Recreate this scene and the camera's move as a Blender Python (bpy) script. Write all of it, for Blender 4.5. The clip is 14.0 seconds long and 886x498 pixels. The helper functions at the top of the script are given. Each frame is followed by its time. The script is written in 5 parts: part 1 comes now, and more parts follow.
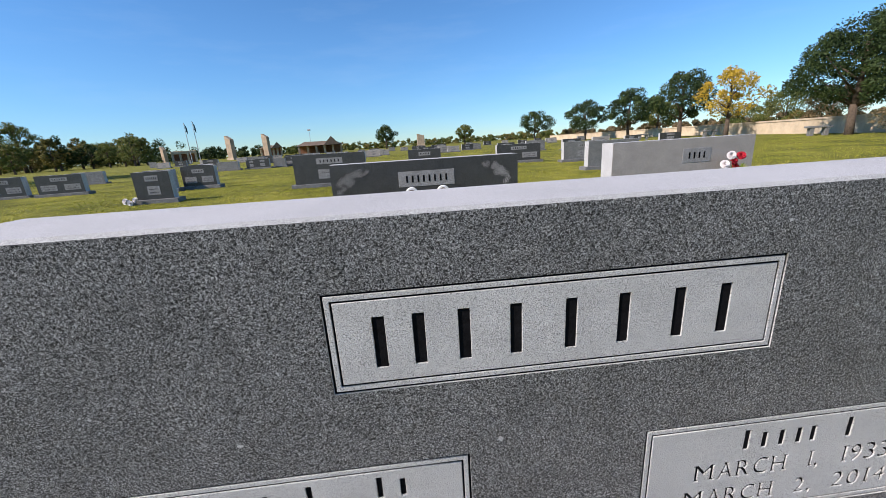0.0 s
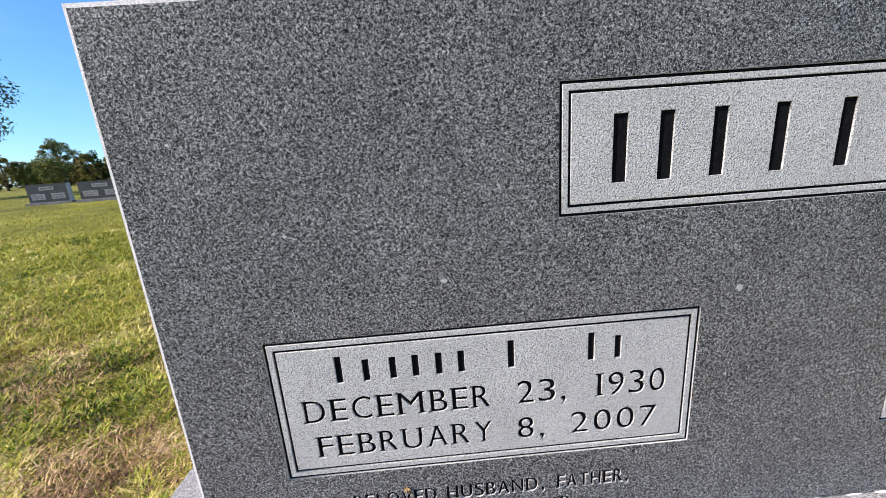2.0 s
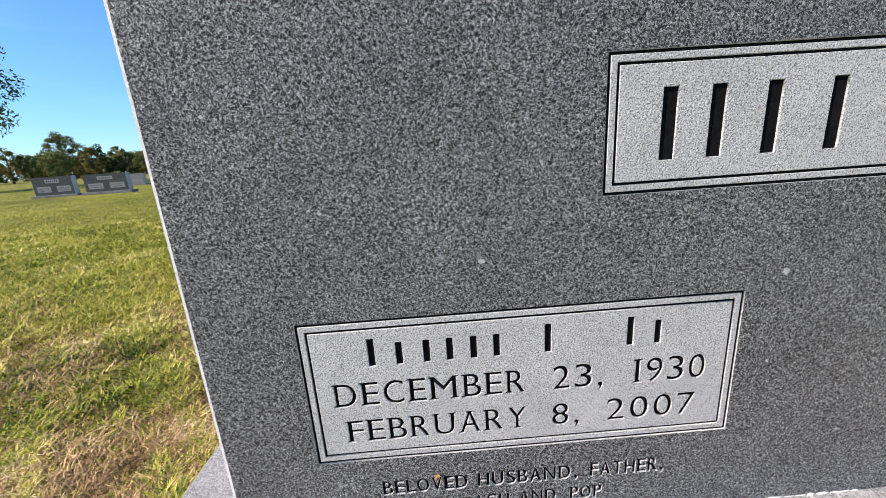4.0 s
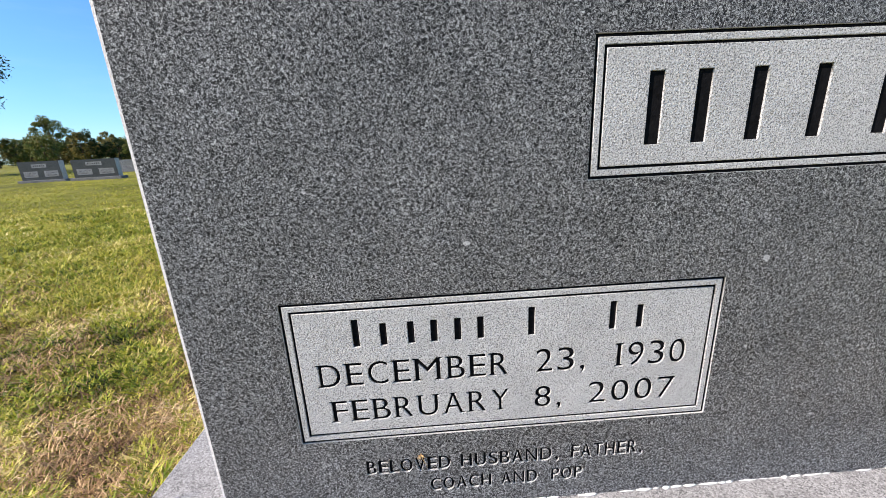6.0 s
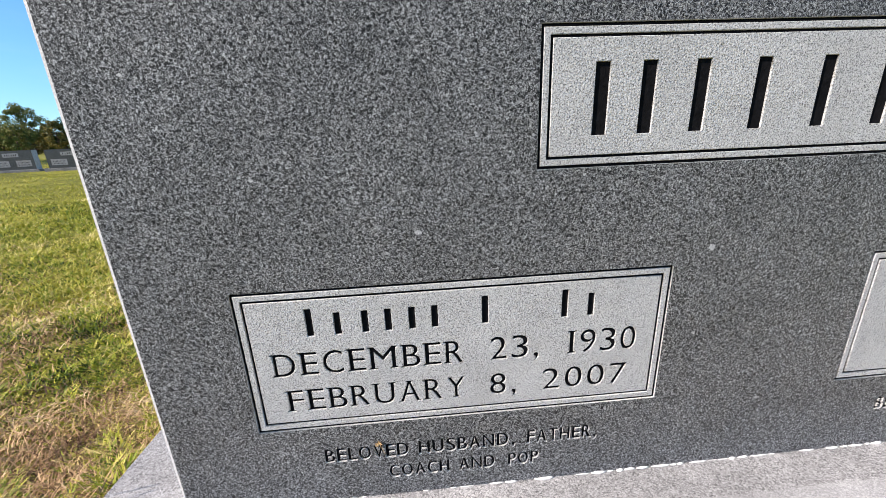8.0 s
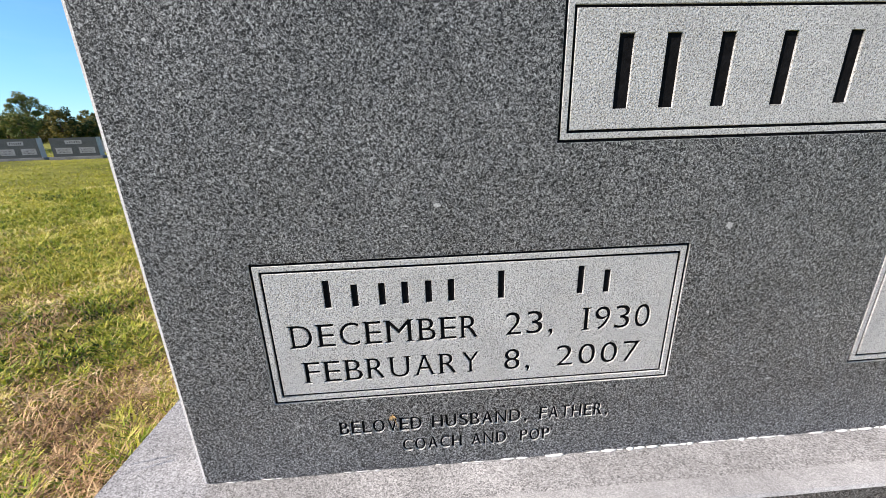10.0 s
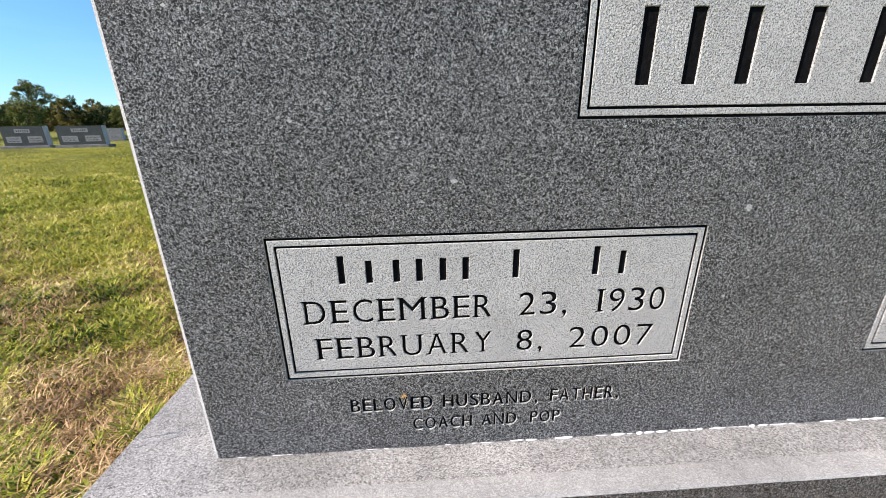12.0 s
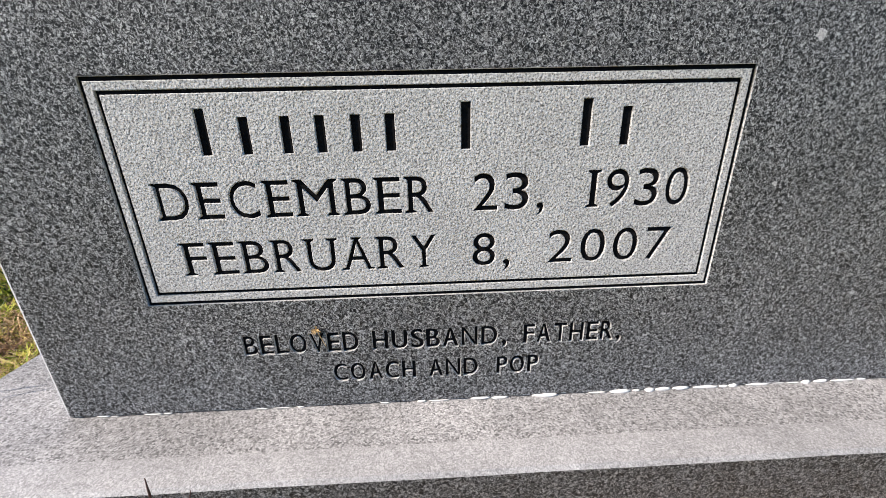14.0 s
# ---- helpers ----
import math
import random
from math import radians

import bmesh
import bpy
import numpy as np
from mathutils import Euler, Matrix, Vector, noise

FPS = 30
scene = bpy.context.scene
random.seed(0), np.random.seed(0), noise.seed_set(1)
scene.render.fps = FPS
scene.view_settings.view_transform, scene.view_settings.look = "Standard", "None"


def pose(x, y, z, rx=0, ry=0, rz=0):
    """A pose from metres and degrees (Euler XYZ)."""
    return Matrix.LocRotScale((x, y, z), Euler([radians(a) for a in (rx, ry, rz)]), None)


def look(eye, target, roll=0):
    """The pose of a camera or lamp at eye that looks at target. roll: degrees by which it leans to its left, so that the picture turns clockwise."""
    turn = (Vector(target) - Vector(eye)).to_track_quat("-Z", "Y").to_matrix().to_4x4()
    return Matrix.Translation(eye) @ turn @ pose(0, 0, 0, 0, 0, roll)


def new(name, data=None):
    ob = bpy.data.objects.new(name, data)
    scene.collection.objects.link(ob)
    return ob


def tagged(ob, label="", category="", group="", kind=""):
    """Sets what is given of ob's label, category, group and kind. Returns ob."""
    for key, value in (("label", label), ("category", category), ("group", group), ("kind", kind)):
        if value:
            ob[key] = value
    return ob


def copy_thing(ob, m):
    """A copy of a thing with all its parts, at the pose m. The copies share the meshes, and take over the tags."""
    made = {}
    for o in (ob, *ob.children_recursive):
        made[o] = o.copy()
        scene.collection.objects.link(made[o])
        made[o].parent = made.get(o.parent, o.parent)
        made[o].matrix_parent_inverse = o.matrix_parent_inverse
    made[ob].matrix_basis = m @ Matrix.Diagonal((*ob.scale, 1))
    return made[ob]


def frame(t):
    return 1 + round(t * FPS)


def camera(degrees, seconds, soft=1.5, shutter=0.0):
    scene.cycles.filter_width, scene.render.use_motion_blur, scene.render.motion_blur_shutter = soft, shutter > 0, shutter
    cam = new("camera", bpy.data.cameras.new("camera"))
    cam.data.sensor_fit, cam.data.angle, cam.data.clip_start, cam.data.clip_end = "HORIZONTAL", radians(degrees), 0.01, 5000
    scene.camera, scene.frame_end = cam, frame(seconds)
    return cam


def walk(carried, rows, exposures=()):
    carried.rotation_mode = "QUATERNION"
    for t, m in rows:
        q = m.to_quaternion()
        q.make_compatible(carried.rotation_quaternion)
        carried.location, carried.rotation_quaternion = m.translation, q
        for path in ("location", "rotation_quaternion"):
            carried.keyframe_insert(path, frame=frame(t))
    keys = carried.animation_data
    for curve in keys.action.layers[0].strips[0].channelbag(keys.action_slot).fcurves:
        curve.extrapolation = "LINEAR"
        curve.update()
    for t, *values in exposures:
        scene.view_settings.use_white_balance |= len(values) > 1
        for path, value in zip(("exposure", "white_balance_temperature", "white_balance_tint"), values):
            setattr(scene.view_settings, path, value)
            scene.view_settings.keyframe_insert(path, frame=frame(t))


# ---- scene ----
cam = camera(100.0, 14.0, soft=0.75)
# seconds, x, y, z, yaw, pitch, roll
ROWS = [
    (0.0, -0.1837, -0.4252, 0.8217, -4.47, -15.92, -3.60),
    (0.2, -0.2526, -0.4450, 0.7856, -3.76, -16.28, -3.99),
    (0.4, -0.3330, -0.4435, 0.7175, -2.90, -15.92, -4.37),
    (0.5, -0.3643, -0.4358, 0.6898, -2.81, -15.95, -4.14),
    (0.7, -0.4095, -0.4242, 0.6451, -2.50, -15.68, -4.17),
    (1.0, -0.4576, -0.4127, 0.6102, -2.37, -14.91, -4.08),
    (1.5, -0.4655, -0.4058, 0.6020, -1.92, -14.48, -4.30),
    (2.0, -0.4456, -0.3979, 0.5909, -1.89, -14.11, -4.23),
    (2.5, -0.4557, -0.3964, 0.5844, -1.56, -14.14, -4.34),
    (3.0, -0.4762, -0.3878, 0.5819, -1.33, -14.32, -4.22),
    (5.5, -0.4878, -0.3886, 0.5611, -2.08, -15.56, -3.18),
    (6.0, -0.4759, -0.3917, 0.5609, -2.29, -15.92, -2.87),
    (6.5, -0.4625, -0.3970, 0.5650, -2.85, -16.02, -2.67),
    (7.0, -0.4415, -0.3909, 0.5647, -3.37, -16.23, -2.65),
    (7.5, -0.4327, -0.3931, 0.5515, -4.02, -16.31, -2.50),
    (8.0, -0.4355, -0.3978, 0.5557, -4.03, -17.08, -2.39),
    (10.5, -0.4564, -0.4062, 0.5304, -3.72, -18.23, -1.55),
    (11.0, -0.4455, -0.4075, 0.5279, -3.81, -18.63, -1.38),
    (11.5, -0.4463, -0.4064, 0.5158, -3.57, -18.61, -1.05),
    (12.0, -0.4702, -0.4077, 0.5142, -3.22, -18.71, -0.91),
    (12.5, -0.4604, -0.4003, 0.5075, -3.00, -19.06, -1.10),
    (12.7, -0.4480, -0.3888, 0.4706, -2.72, -19.27, -1.21),
    (12.9, -0.4328, -0.3771, 0.4085, -2.83, -19.72, -1.12),
    (13.0, -0.4278, -0.3757, 0.3783, -2.82, -19.92, -1.19),
    (13.2, -0.4116, -0.3809, 0.3362, -2.78, -20.01, -1.28),
    (13.5, -0.4075, -0.3839, 0.3215, -2.65, -20.21, -1.37),
    (13.7, -0.3985, -0.3742, 0.3224, -2.44, -19.59, -1.43),
    (14.0, -0.3921, -0.3115, 0.3612, -2.09, -19.58, -1.35),
]
# seconds, stops, kelvin, tint
EXPOSURES = ((0.0, 0.59, 6650, 18), (0.5, 0.64, 6600, 18), (1.0, 0.84, 6600, 18), (3.0, 0.98, 6800, 18), (7.0, 0.99, 6850, 17), (12.5, 0.99, 7000, 16), (13.0, 0.93, 7000, 16), (14.0, 0.87, 7050, 16))
walk(cam, [(t, pose(x, y, z, 0, 0, yaw) @ pose(0, 0, 0, 90 + pitch) @ pose(0, 0, 0, 0, 0, roll)) for t, x, y, z, yaw, pitch, roll in ROWS], EXPOSURES)

# ---- light ----
SUN_WAY = Vector((-0.73, -0.28, 0.62)).normalized()
world = bpy.data.worlds.new("sky")
scene.world = world
world.use_nodes = True
wn = world.node_tree.nodes
sky = wn.new("ShaderNodeTexSky")
sky.sky_type, sky.sun_disc = "NISHITA", False
sky.sun_elevation = math.asin(SUN_WAY.z)
sky.sun_rotation = math.atan2(SUN_WAY.x, SUN_WAY.y) % (2 * math.pi)
sky.altitude, sky.air_density, sky.dust_density, sky.ozone_density = 1500.0, 1.0, 0.0, 5.0
wn["Background"].inputs[1].default_value = 0.095
deeper = wn.new("ShaderNodeHueSaturation")
deeper.inputs["Saturation"].default_value = 1.07
haze = wn.new("ShaderNodeMix")
haze.data_type, haze.blend_type = "RGBA", "MULTIPLY"
haze.inputs[0].default_value, haze.inputs[7].default_value = 1.0, (0.735, 0.925, 0.970, 1.0)
world.node_tree.links.new(sky.outputs[0], haze.inputs[6])
world.node_tree.links.new(haze.outputs[2], deeper.inputs["Color"])
# thin streaks of high cloud, stretched along the horizon
way = wn.new("ShaderNodeTexCoord")
streak = wn.new("ShaderNodeMapping")
streak.inputs["Scale"].default_value = (1.6, 2.2, 9.0)
cirrus = wn.new("ShaderNodeTexNoise")
cirrus.inputs["Scale"].default_value, cirrus.inputs["Detail"].default_value, cirrus.inputs["Roughness"].default_value = 2.2, 7.0, 0.62
veil = wn.new("ShaderNodeMapRange")
veil.inputs[1].default_value, veil.inputs[2].default_value, veil.inputs[3].default_value, veil.inputs[4].default_value = 0.5, 0.8, 0.0, 0.07
cloud = wn.new("ShaderNodeMix")
cloud.data_type = "RGBA"
cloud.inputs[7].default_value = (5.2, 6.6, 7.6, 1.0)
world.node_tree.links.new(way.outputs["Generated"], streak.inputs[0])
world.node_tree.links.new(streak.outputs[0], cirrus.inputs["Vector"])
world.node_tree.links.new(cirrus.outputs[0], veil.inputs[0])
world.node_tree.links.new(veil.outputs[0], cloud.inputs[0])
# a clear autumn sky stays bright some way up from the horizon
split = wn.new("ShaderNodeSeparateXYZ")
height = wn.new("ShaderNodeFloatCurve")
for at, gain in ((0.0, 0.86), (0.12, 1.08), (0.30, 1.30), (0.6, 1.12), (1.0, 1.0)):
    if at in (0.0, 1.0):
        height.mapping.curves[0].points[int(at)].location = (at, gain / 2)
    else:
        height.mapping.curves[0].points.new(at, gain / 2)
twice = wn.new("ShaderNodeVectorMath")
twice.operation = "SCALE"
double = wn.new("ShaderNodeMath")
double.operation = "MULTIPLY"
double.inputs[1].default_value = 2.0
world.node_tree.links.new(way.outputs["Generated"], split.inputs[0])
world.node_tree.links.new(split.outputs["Z"], height.inputs["Value"])
world.node_tree.links.new(height.outputs[0], double.inputs[0])
world.node_tree.links.new(double.outputs[0], twice.inputs["Scale"])
world.node_tree.links.new(deeper.outputs[0], twice.inputs[0])
world.node_tree.links.new(twice.outputs[0], cloud.inputs[6])
world.node_tree.links.new(cloud.outputs[2], wn["Background"].inputs[0])
sun_data = bpy.data.lights.new("sun", "SUN")
sun_data.energy, sun_data.angle, sun_data.color = 4.6, radians(0.53), (1.0, 0.94, 0.85)
sun = new("sun", sun_data)
sun.matrix_world = look(SUN_WAY * 50, (0, 0, 0))


# ---- materials ----
def material(name, rough=0.8, spec=0.4, metal=0.0):
    m = bpy.data.materials.new(name)
    m.use_nodes = True
    b = m.node_tree.nodes["Principled BSDF"]
    b.inputs["Roughness"].default_value = rough
    b.inputs["Specular IOR Level"].default_value = spec
    b.inputs["Metallic"].default_value = metal
    return m, m.node_tree.nodes, m.node_tree.links, b


def ramp(nodes, stops):
    r = nodes.new("ShaderNodeValToRGB")
    while len(r.color_ramp.elements) < len(stops):
        r.color_ramp.elements.new(0.5)
    for e, (p, c) in zip(r.color_ramp.elements, stops):
        e.position, e.color = p, (*c, 1.0)
    return r


def noise_node(nodes, links, coord, scale, detail=3.0, rough=0.6):
    n = nodes.new("ShaderNodeTexNoise")
    n.inputs["Scale"].default_value, n.inputs["Detail"].default_value, n.inputs["Roughness"].default_value = scale, detail, rough
    links.new(coord, n.inputs["Vector"])
    return n


def mix(nodes, links, fac, a, b, kind="MIX"):
    n = nodes.new("ShaderNodeMix")
    n.data_type, n.blend_type = "RGBA", kind
    for sock, v in ((n.inputs[0], fac), (n.inputs[6], a), (n.inputs[7], b)):
        if isinstance(v, (int, float)):
            sock.default_value = v
        elif isinstance(v, tuple):
            sock.default_value = (*v, 1.0)
        else:
            links.new(v, sock)
    return n.outputs[2]


def bump(nodes, links, bsdf, height, strength, distance):
    n = nodes.new("ShaderNodeBump")
    n.inputs["Strength"].default_value, n.inputs["Distance"].default_value = strength, distance
    links.new(height, n.inputs["Height"])
    links.new(n.outputs[0], bsdf.inputs["Normal"])


def granite(name, tones, rough, grain=260.0, relief=0.15, stain=0.25, spec=0.45):
    """Speckled granite: crystals of a few millimetres, fine flecks, broad cloudy staining."""
    m, n, l, b = material(name, rough, spec)
    co = n.new("ShaderNodeTexCoord").outputs["Object"]
    g = noise_node(n, l, co, grain * 1.3, 3.0, 0.8)
    wob = n.new("ShaderNodeVectorMath")
    wob.operation = "MULTIPLY_ADD"
    l.new(g.outputs["Color"], wob.inputs[0])
    wob.inputs[1].default_value = (1.1 / grain,) * 3
    l.new(co, wob.inputs[2])
    v = n.new("ShaderNodeTexVoronoi")
    v.inputs["Scale"].default_value = grain
    l.new(wob.outputs[0], v.inputs["Vector"])
    cell = n.new("ShaderNodeSeparateColor")
    l.new(v.outputs["Color"], cell.inputs[0])
    lo, a, c, hi = tones
    r = ramp(n, ((0.0, lo), (0.26, a), (0.62, c), (1.0, hi)))
    l.new(cell.outputs[0], r.inputs[0])
    vr = ramp(n, ((0.36, (0.55, 0.55, 0.56)), (0.5, (1.0, 1.0, 1.0)), (0.64, (1.45, 1.45, 1.45))))
    l.new(g.outputs[0], vr.inputs[0])
    col = mix(n, l, 1.0, r.outputs[0], vr.outputs[0], "MULTIPLY")
    big = noise_node(n, l, co, 7.0, 4.0, 0.6)
    br = ramp(n, ((0.3, (1 - stain, 1 - stain, 1 - stain)), (0.7, (1 + stain * 0.6,) * 3)))
    l.new(big.outputs[0], br.inputs[0])
    col = mix(n, l, 1.0, col, br.outputs[0], "MULTIPLY")
    l.new(col, b.inputs["Base Color"])
    rr = n.new("ShaderNodeMapRange")
    rr.inputs[3].default_value, rr.inputs[4].default_value = rough - 0.08, rough + 0.12
    l.new(g.outputs[0], rr.inputs[0])
    l.new(rr.outputs[0], b.inputs["Roughness"])
    bump(n, l, b, g.outputs[0], relief, 0.0015)
    return m


def grey(v, blue=1.0):
    return (v, v, v * blue)


def polished_granite(name, gain=1.0, low=0.36):
    """Grey granite with a dull polish: mid grey crystals run together, short dark flecks between them, a few pale ones."""
    m, n, l, b = material(name, 0.45, 0.14)
    co = n.new("ShaderNodeTexCoord").outputs["Object"]
    body = noise_node(n, l, co, 410.0, 3.0, 0.65)
    body.inputs["Distortion"].default_value = 1.2
    # the slight blue of these greys stands in for reflected sky
    tone = ramp(n, ((0.38, (0.0055, 0.0056, 0.006)), (0.45, (0.042, 0.043, 0.044)), (0.51, (0.144, 0.147, 0.150)), (0.57, (0.28, 0.286, 0.29)), (0.66, (0.48, 0.49, 0.495))))
    l.new(body.outputs[0], tone.inputs[0])
    fleck = noise_node(n, l, co, 620.0, 2.0, 0.6)
    fleck.inputs["Distortion"].default_value = 1.8
    dark = ramp(n, ((0.38, grey(0.15)), (0.47, grey(0.95)), (0.58, grey(1.0)), (0.68, grey(1.5))))
    l.new(fleck.outputs[0], dark.inputs[0])
    col = mix(n, l, 1.0, tone.outputs[0], dark.outputs[0], "MULTIPLY")
    cloudy = noise_node(n, l, co, 9.0, 4.0, 0.6)
    shade = ramp(n, ((0.3, grey(0.84 * gain)), (0.7, grey(1.12 * gain))))
    l.new(cloudy.outputs[0], shade.inputs[0])
    l.new(mix(n, l, 1.0, col, shade.outputs[0], "MULTIPLY"), b.inputs["Base Color"])
    rr = n.new("ShaderNodeMapRange")
    rr.inputs[3].default_value, rr.inputs[4].default_value = low, low + 0.2
    l.new(fleck.outputs[0], rr.inputs[0])
    l.new(rr.outputs[0], b.inputs["Roughness"])
    bump(n, l, b, body.outputs[0], 0.08, 0.0015)
    return m


POLISHED = polished_granite("polished grey granite")
STEELED = granite("sawn light granite", (grey(0.36, 1.01), grey(0.40, 1.01), grey(0.43, 1.01), grey(0.47, 1.01)), 0.75, 600.0, 0.10, 0.10, 0.3)
BASE_TOP = granite("steeled base granite", (grey(0.09), grey(0.22), grey(0.31), grey(0.44)), 0.7, 640.0, 0.15, 0.30, 0.3)
def frosted_granite():
    """Sand-blasted granite: even pale grey with a crisp stippled relief."""
    m, n, l, b = material("frosted granite", 0.85, 0.2)
    co = n.new("ShaderNodeTexCoord").outputs["Object"]
    crystal = noise_node(n, l, co, 640.0, 3.0, 0.65)
    tone = ramp(n, ((0.36, grey(0.12, 0.985)), (0.44, grey(0.33, 0.985)), (0.53, grey(0.47, 0.985)), (0.66, grey(0.60, 0.985))))
    l.new(crystal.outputs[0], tone.inputs[0])
    cloudy = noise_node(n, l, co, 12.0, 4.0, 0.6)
    shade = ramp(n, ((0.3, grey(0.90)), (0.7, grey(1.07))))
    l.new(cloudy.outputs[0], shade.inputs[0])
    l.new(mix(n, l, 1.0, tone.outputs[0], shade.outputs[0], "MULTIPLY"), b.inputs["Base Color"])
    pits = noise_node(n, l, co, 430.0, 2.0, 0.55)
    bump(n, l, b, pits.outputs[0], 1.0, 0.0009)
    return m


FROSTED = frosted_granite()
BASE_SIDE = polished_granite("sawn base granite", 0.70, 0.5)
PANEL_GREY = granite("dull frosted granite", (grey(0.15), grey(0.20), grey(0.25), grey(0.32)), 0.8, 400.0, 0.3, 0.2, 0.25)
BASE_DARK = granite("weathered base granite", (grey(0.08), grey(0.13), grey(0.17), grey(0.24)), 0.7, 300.0, 0.2, 0.3, 0.3)
BASE_MARGIN = granite("rubbed margin granite", (grey(0.25), grey(0.30), grey(0.34), grey(0.39)), 0.6, 620.0, 0.08, 0.3, 0.3)
DARK_STONE = granite("dark blue-grey granite", (grey(0.025, 0.97), grey(0.038, 0.97), grey(0.05, 0.97), grey(0.072, 0.97)), 0.35, 300.0, 0.05, 0.25)
MID_STONE = granite("mid grey granite", (grey(0.09, 0.96), grey(0.13, 0.96), grey(0.17, 0.96), grey(0.24, 0.96)), 0.4, 320.0, 0.05, 0.2)
PALE_STONE = granite("pale grey granite", ((0.23, 0.213, 0.197), (0.27, 0.25, 0.232), (0.30, 0.278, 0.258), (0.35, 0.325, 0.30)), 0.5, 420.0, 0.08, 0.15)


def plain(name, colour, rough=0.7, scale=30.0, vary=0.25, spec=0.3, metal=0.0, relief=0.2):
    """A colour with two scales of variation and a fine relief."""
    m, n, l, b = material(name, rough, spec, metal)
    co = n.new("ShaderNodeTexCoord").outputs["Object"]
    f = noise_node(n, l, co, scale, 4.0, 0.65)
    r = ramp(n, ((0.3, tuple(c * (1 - vary) for c in colour)), (0.7, tuple(min(c * (1 + vary), 0.95) for c in colour))))
    l.new(f.outputs[0], r.inputs[0])
    w = noise_node(n, l, co, scale / 9, 3.0)
    wr = ramp(n, ((0.3, (1 - vary * 0.7,) * 3), (0.7, (1 + vary * 0.4,) * 3)))
    l.new(w.outputs[0], wr.inputs[0])
    l.new(mix(n, l, 1.0, r.outputs[0], wr.outputs[0], "MULTIPLY"), b.inputs["Base Color"])
    bump(n, l, b, f.outputs[0], relief, 0.01)
    return m


PAINT = plain("black inscription paint", (0.008, 0.008, 0.009), 0.9, 200.0, 0.4, 0.05)
PUTTY = plain("white setting compound", (0.78, 0.77, 0.74), 0.8, 150.0, 0.1)
WALL_STONE = plain("tan stone wall", (0.55, 0.44, 0.31), 0.9, 1.2, 0.2)
TAN_BLOCK = plain("tan limestone", (0.40, 0.31, 0.22), 0.9, 1.0, 0.3)
ROOFING = plain("brown roofing", (0.16, 0.12, 0.09), 0.9, 2.0, 0.25)
RED_BRICK = plain("red brick portico", (0.36, 0.17, 0.10), 0.9, 1.0, 0.2)
STEEL = plain("painted steel pole", (0.45, 0.46, 0.47), 0.5, 8.0, 0.1)
FLAG_BLUE = plain("dark flag cloth", (0.03, 0.07, 0.10), 0.9, 6.0, 0.3)
BARK = plain("brown bark", (0.10, 0.075, 0.055), 0.95, 14.0, 0.4, relief=0.8)
STEM = plain("dry brown stem", (0.10, 0.055, 0.045), 0.8, 90.0, 0.3)
WHITE_RIM = plain("white porcelain rim", (0.78, 0.78, 0.76), 0.3, 20.0, 0.05)
OVAL_FILL = plain("plain grey-brown oval plaque", (0.16, 0.12, 0.10), 0.4, 25.0, 0.3)
PETAL_RED = plain("red silk petals", (0.42, 0.015, 0.03), 0.8, 60.0, 0.3)
PETAL_WHITE = plain("white silk petals", (0.75, 0.70, 0.70), 0.8, 60.0, 0.1)
SEED = plain("dried pale seed head", (0.45, 0.30, 0.14), 0.9, 200.0, 0.3)


def leafy(name, stops, patch, trans=0.35, rough=0.65):
    """Blades and leaves: a colour for each island, shifted in broad patches, with light passing through."""
    m, n, l, b = material(name, rough, 0.25)
    isl = n.new("ShaderNodeNewGeometry").outputs["Random Per Island"]
    co = n.new("ShaderNodeTexCoord").outputs["Object"]
    p = noise_node(n, l, co, patch, 3.0, 0.6)
    add = n.new("ShaderNodeMath")
    add.operation = "MULTIPLY_ADD"
    l.new(p.outputs[0], add.inputs[0])
    add.inputs[1].default_value = 2.2
    add.inputs[2].default_value = -1.1
    s = n.new("ShaderNodeMath")
    s.operation = "MULTIPLY_ADD"
    s.use_clamp = True
    l.new(isl, s.inputs[0])
    s.inputs[1].default_value = 0.75
    off = n.new("ShaderNodeMath")
    off.inputs[1].default_value = 0.12
    l.new(add.outputs[0], off.inputs[0])
    l.new(off.outputs[0], s.inputs[2])
    r = ramp(n, stops)
    l.new(s.outputs[0], r.inputs[0])
    l.new(r.outputs[0], b.inputs["Base Color"])
    t = n.new("ShaderNodeBsdfTranslucent")
    l.new(r.outputs[0], t.inputs[0])
    mx = n.new("ShaderNodeMixShader")
    mx.inputs[0].default_value = trans
    l.new(b.outputs[0], mx.inputs[1])
    l.new(t.outputs[0], mx.inputs[2])
    l.new(mx.outputs[0], n["Material Output"].inputs[0])
    return m


# LAWN's near-black first stop puts shade deep among the blades into their colour
LAWN = leafy("lawn blades", ((0.0, (0.016, 0.034, 0.004)), (0.3, (0.15, 0.23, 0.012)), (0.65, (0.48, 0.46, 0.044)), (1.0, (0.84, 0.68, 0.30))), 1.6, 0.12)
LAWN_FAR = leafy("lawn blades farther off", ((0.0, (0.16, 0.19, 0.012)), (0.35, (0.26, 0.28, 0.020)), (0.7, (0.40, 0.37, 0.038)), (1.0, (0.52, 0.44, 0.11))), 0.5, 0.12)
STRAW = leafy("dry thatch", ((0.0, (0.065, 0.033, 0.014)), (0.4, (0.30, 0.175, 0.080)), (0.8, (0.61, 0.42, 0.215)), (1.0, (0.82, 0.64, 0.39))), 5.0, 0.1)
TUFT = leafy("fresh green blades", ((0.0, (0.16, 0.25, 0.03)), (0.6, (0.34, 0.44, 0.07)), (1.0, (0.58, 0.52, 0.2))), 8.0, 0.4)
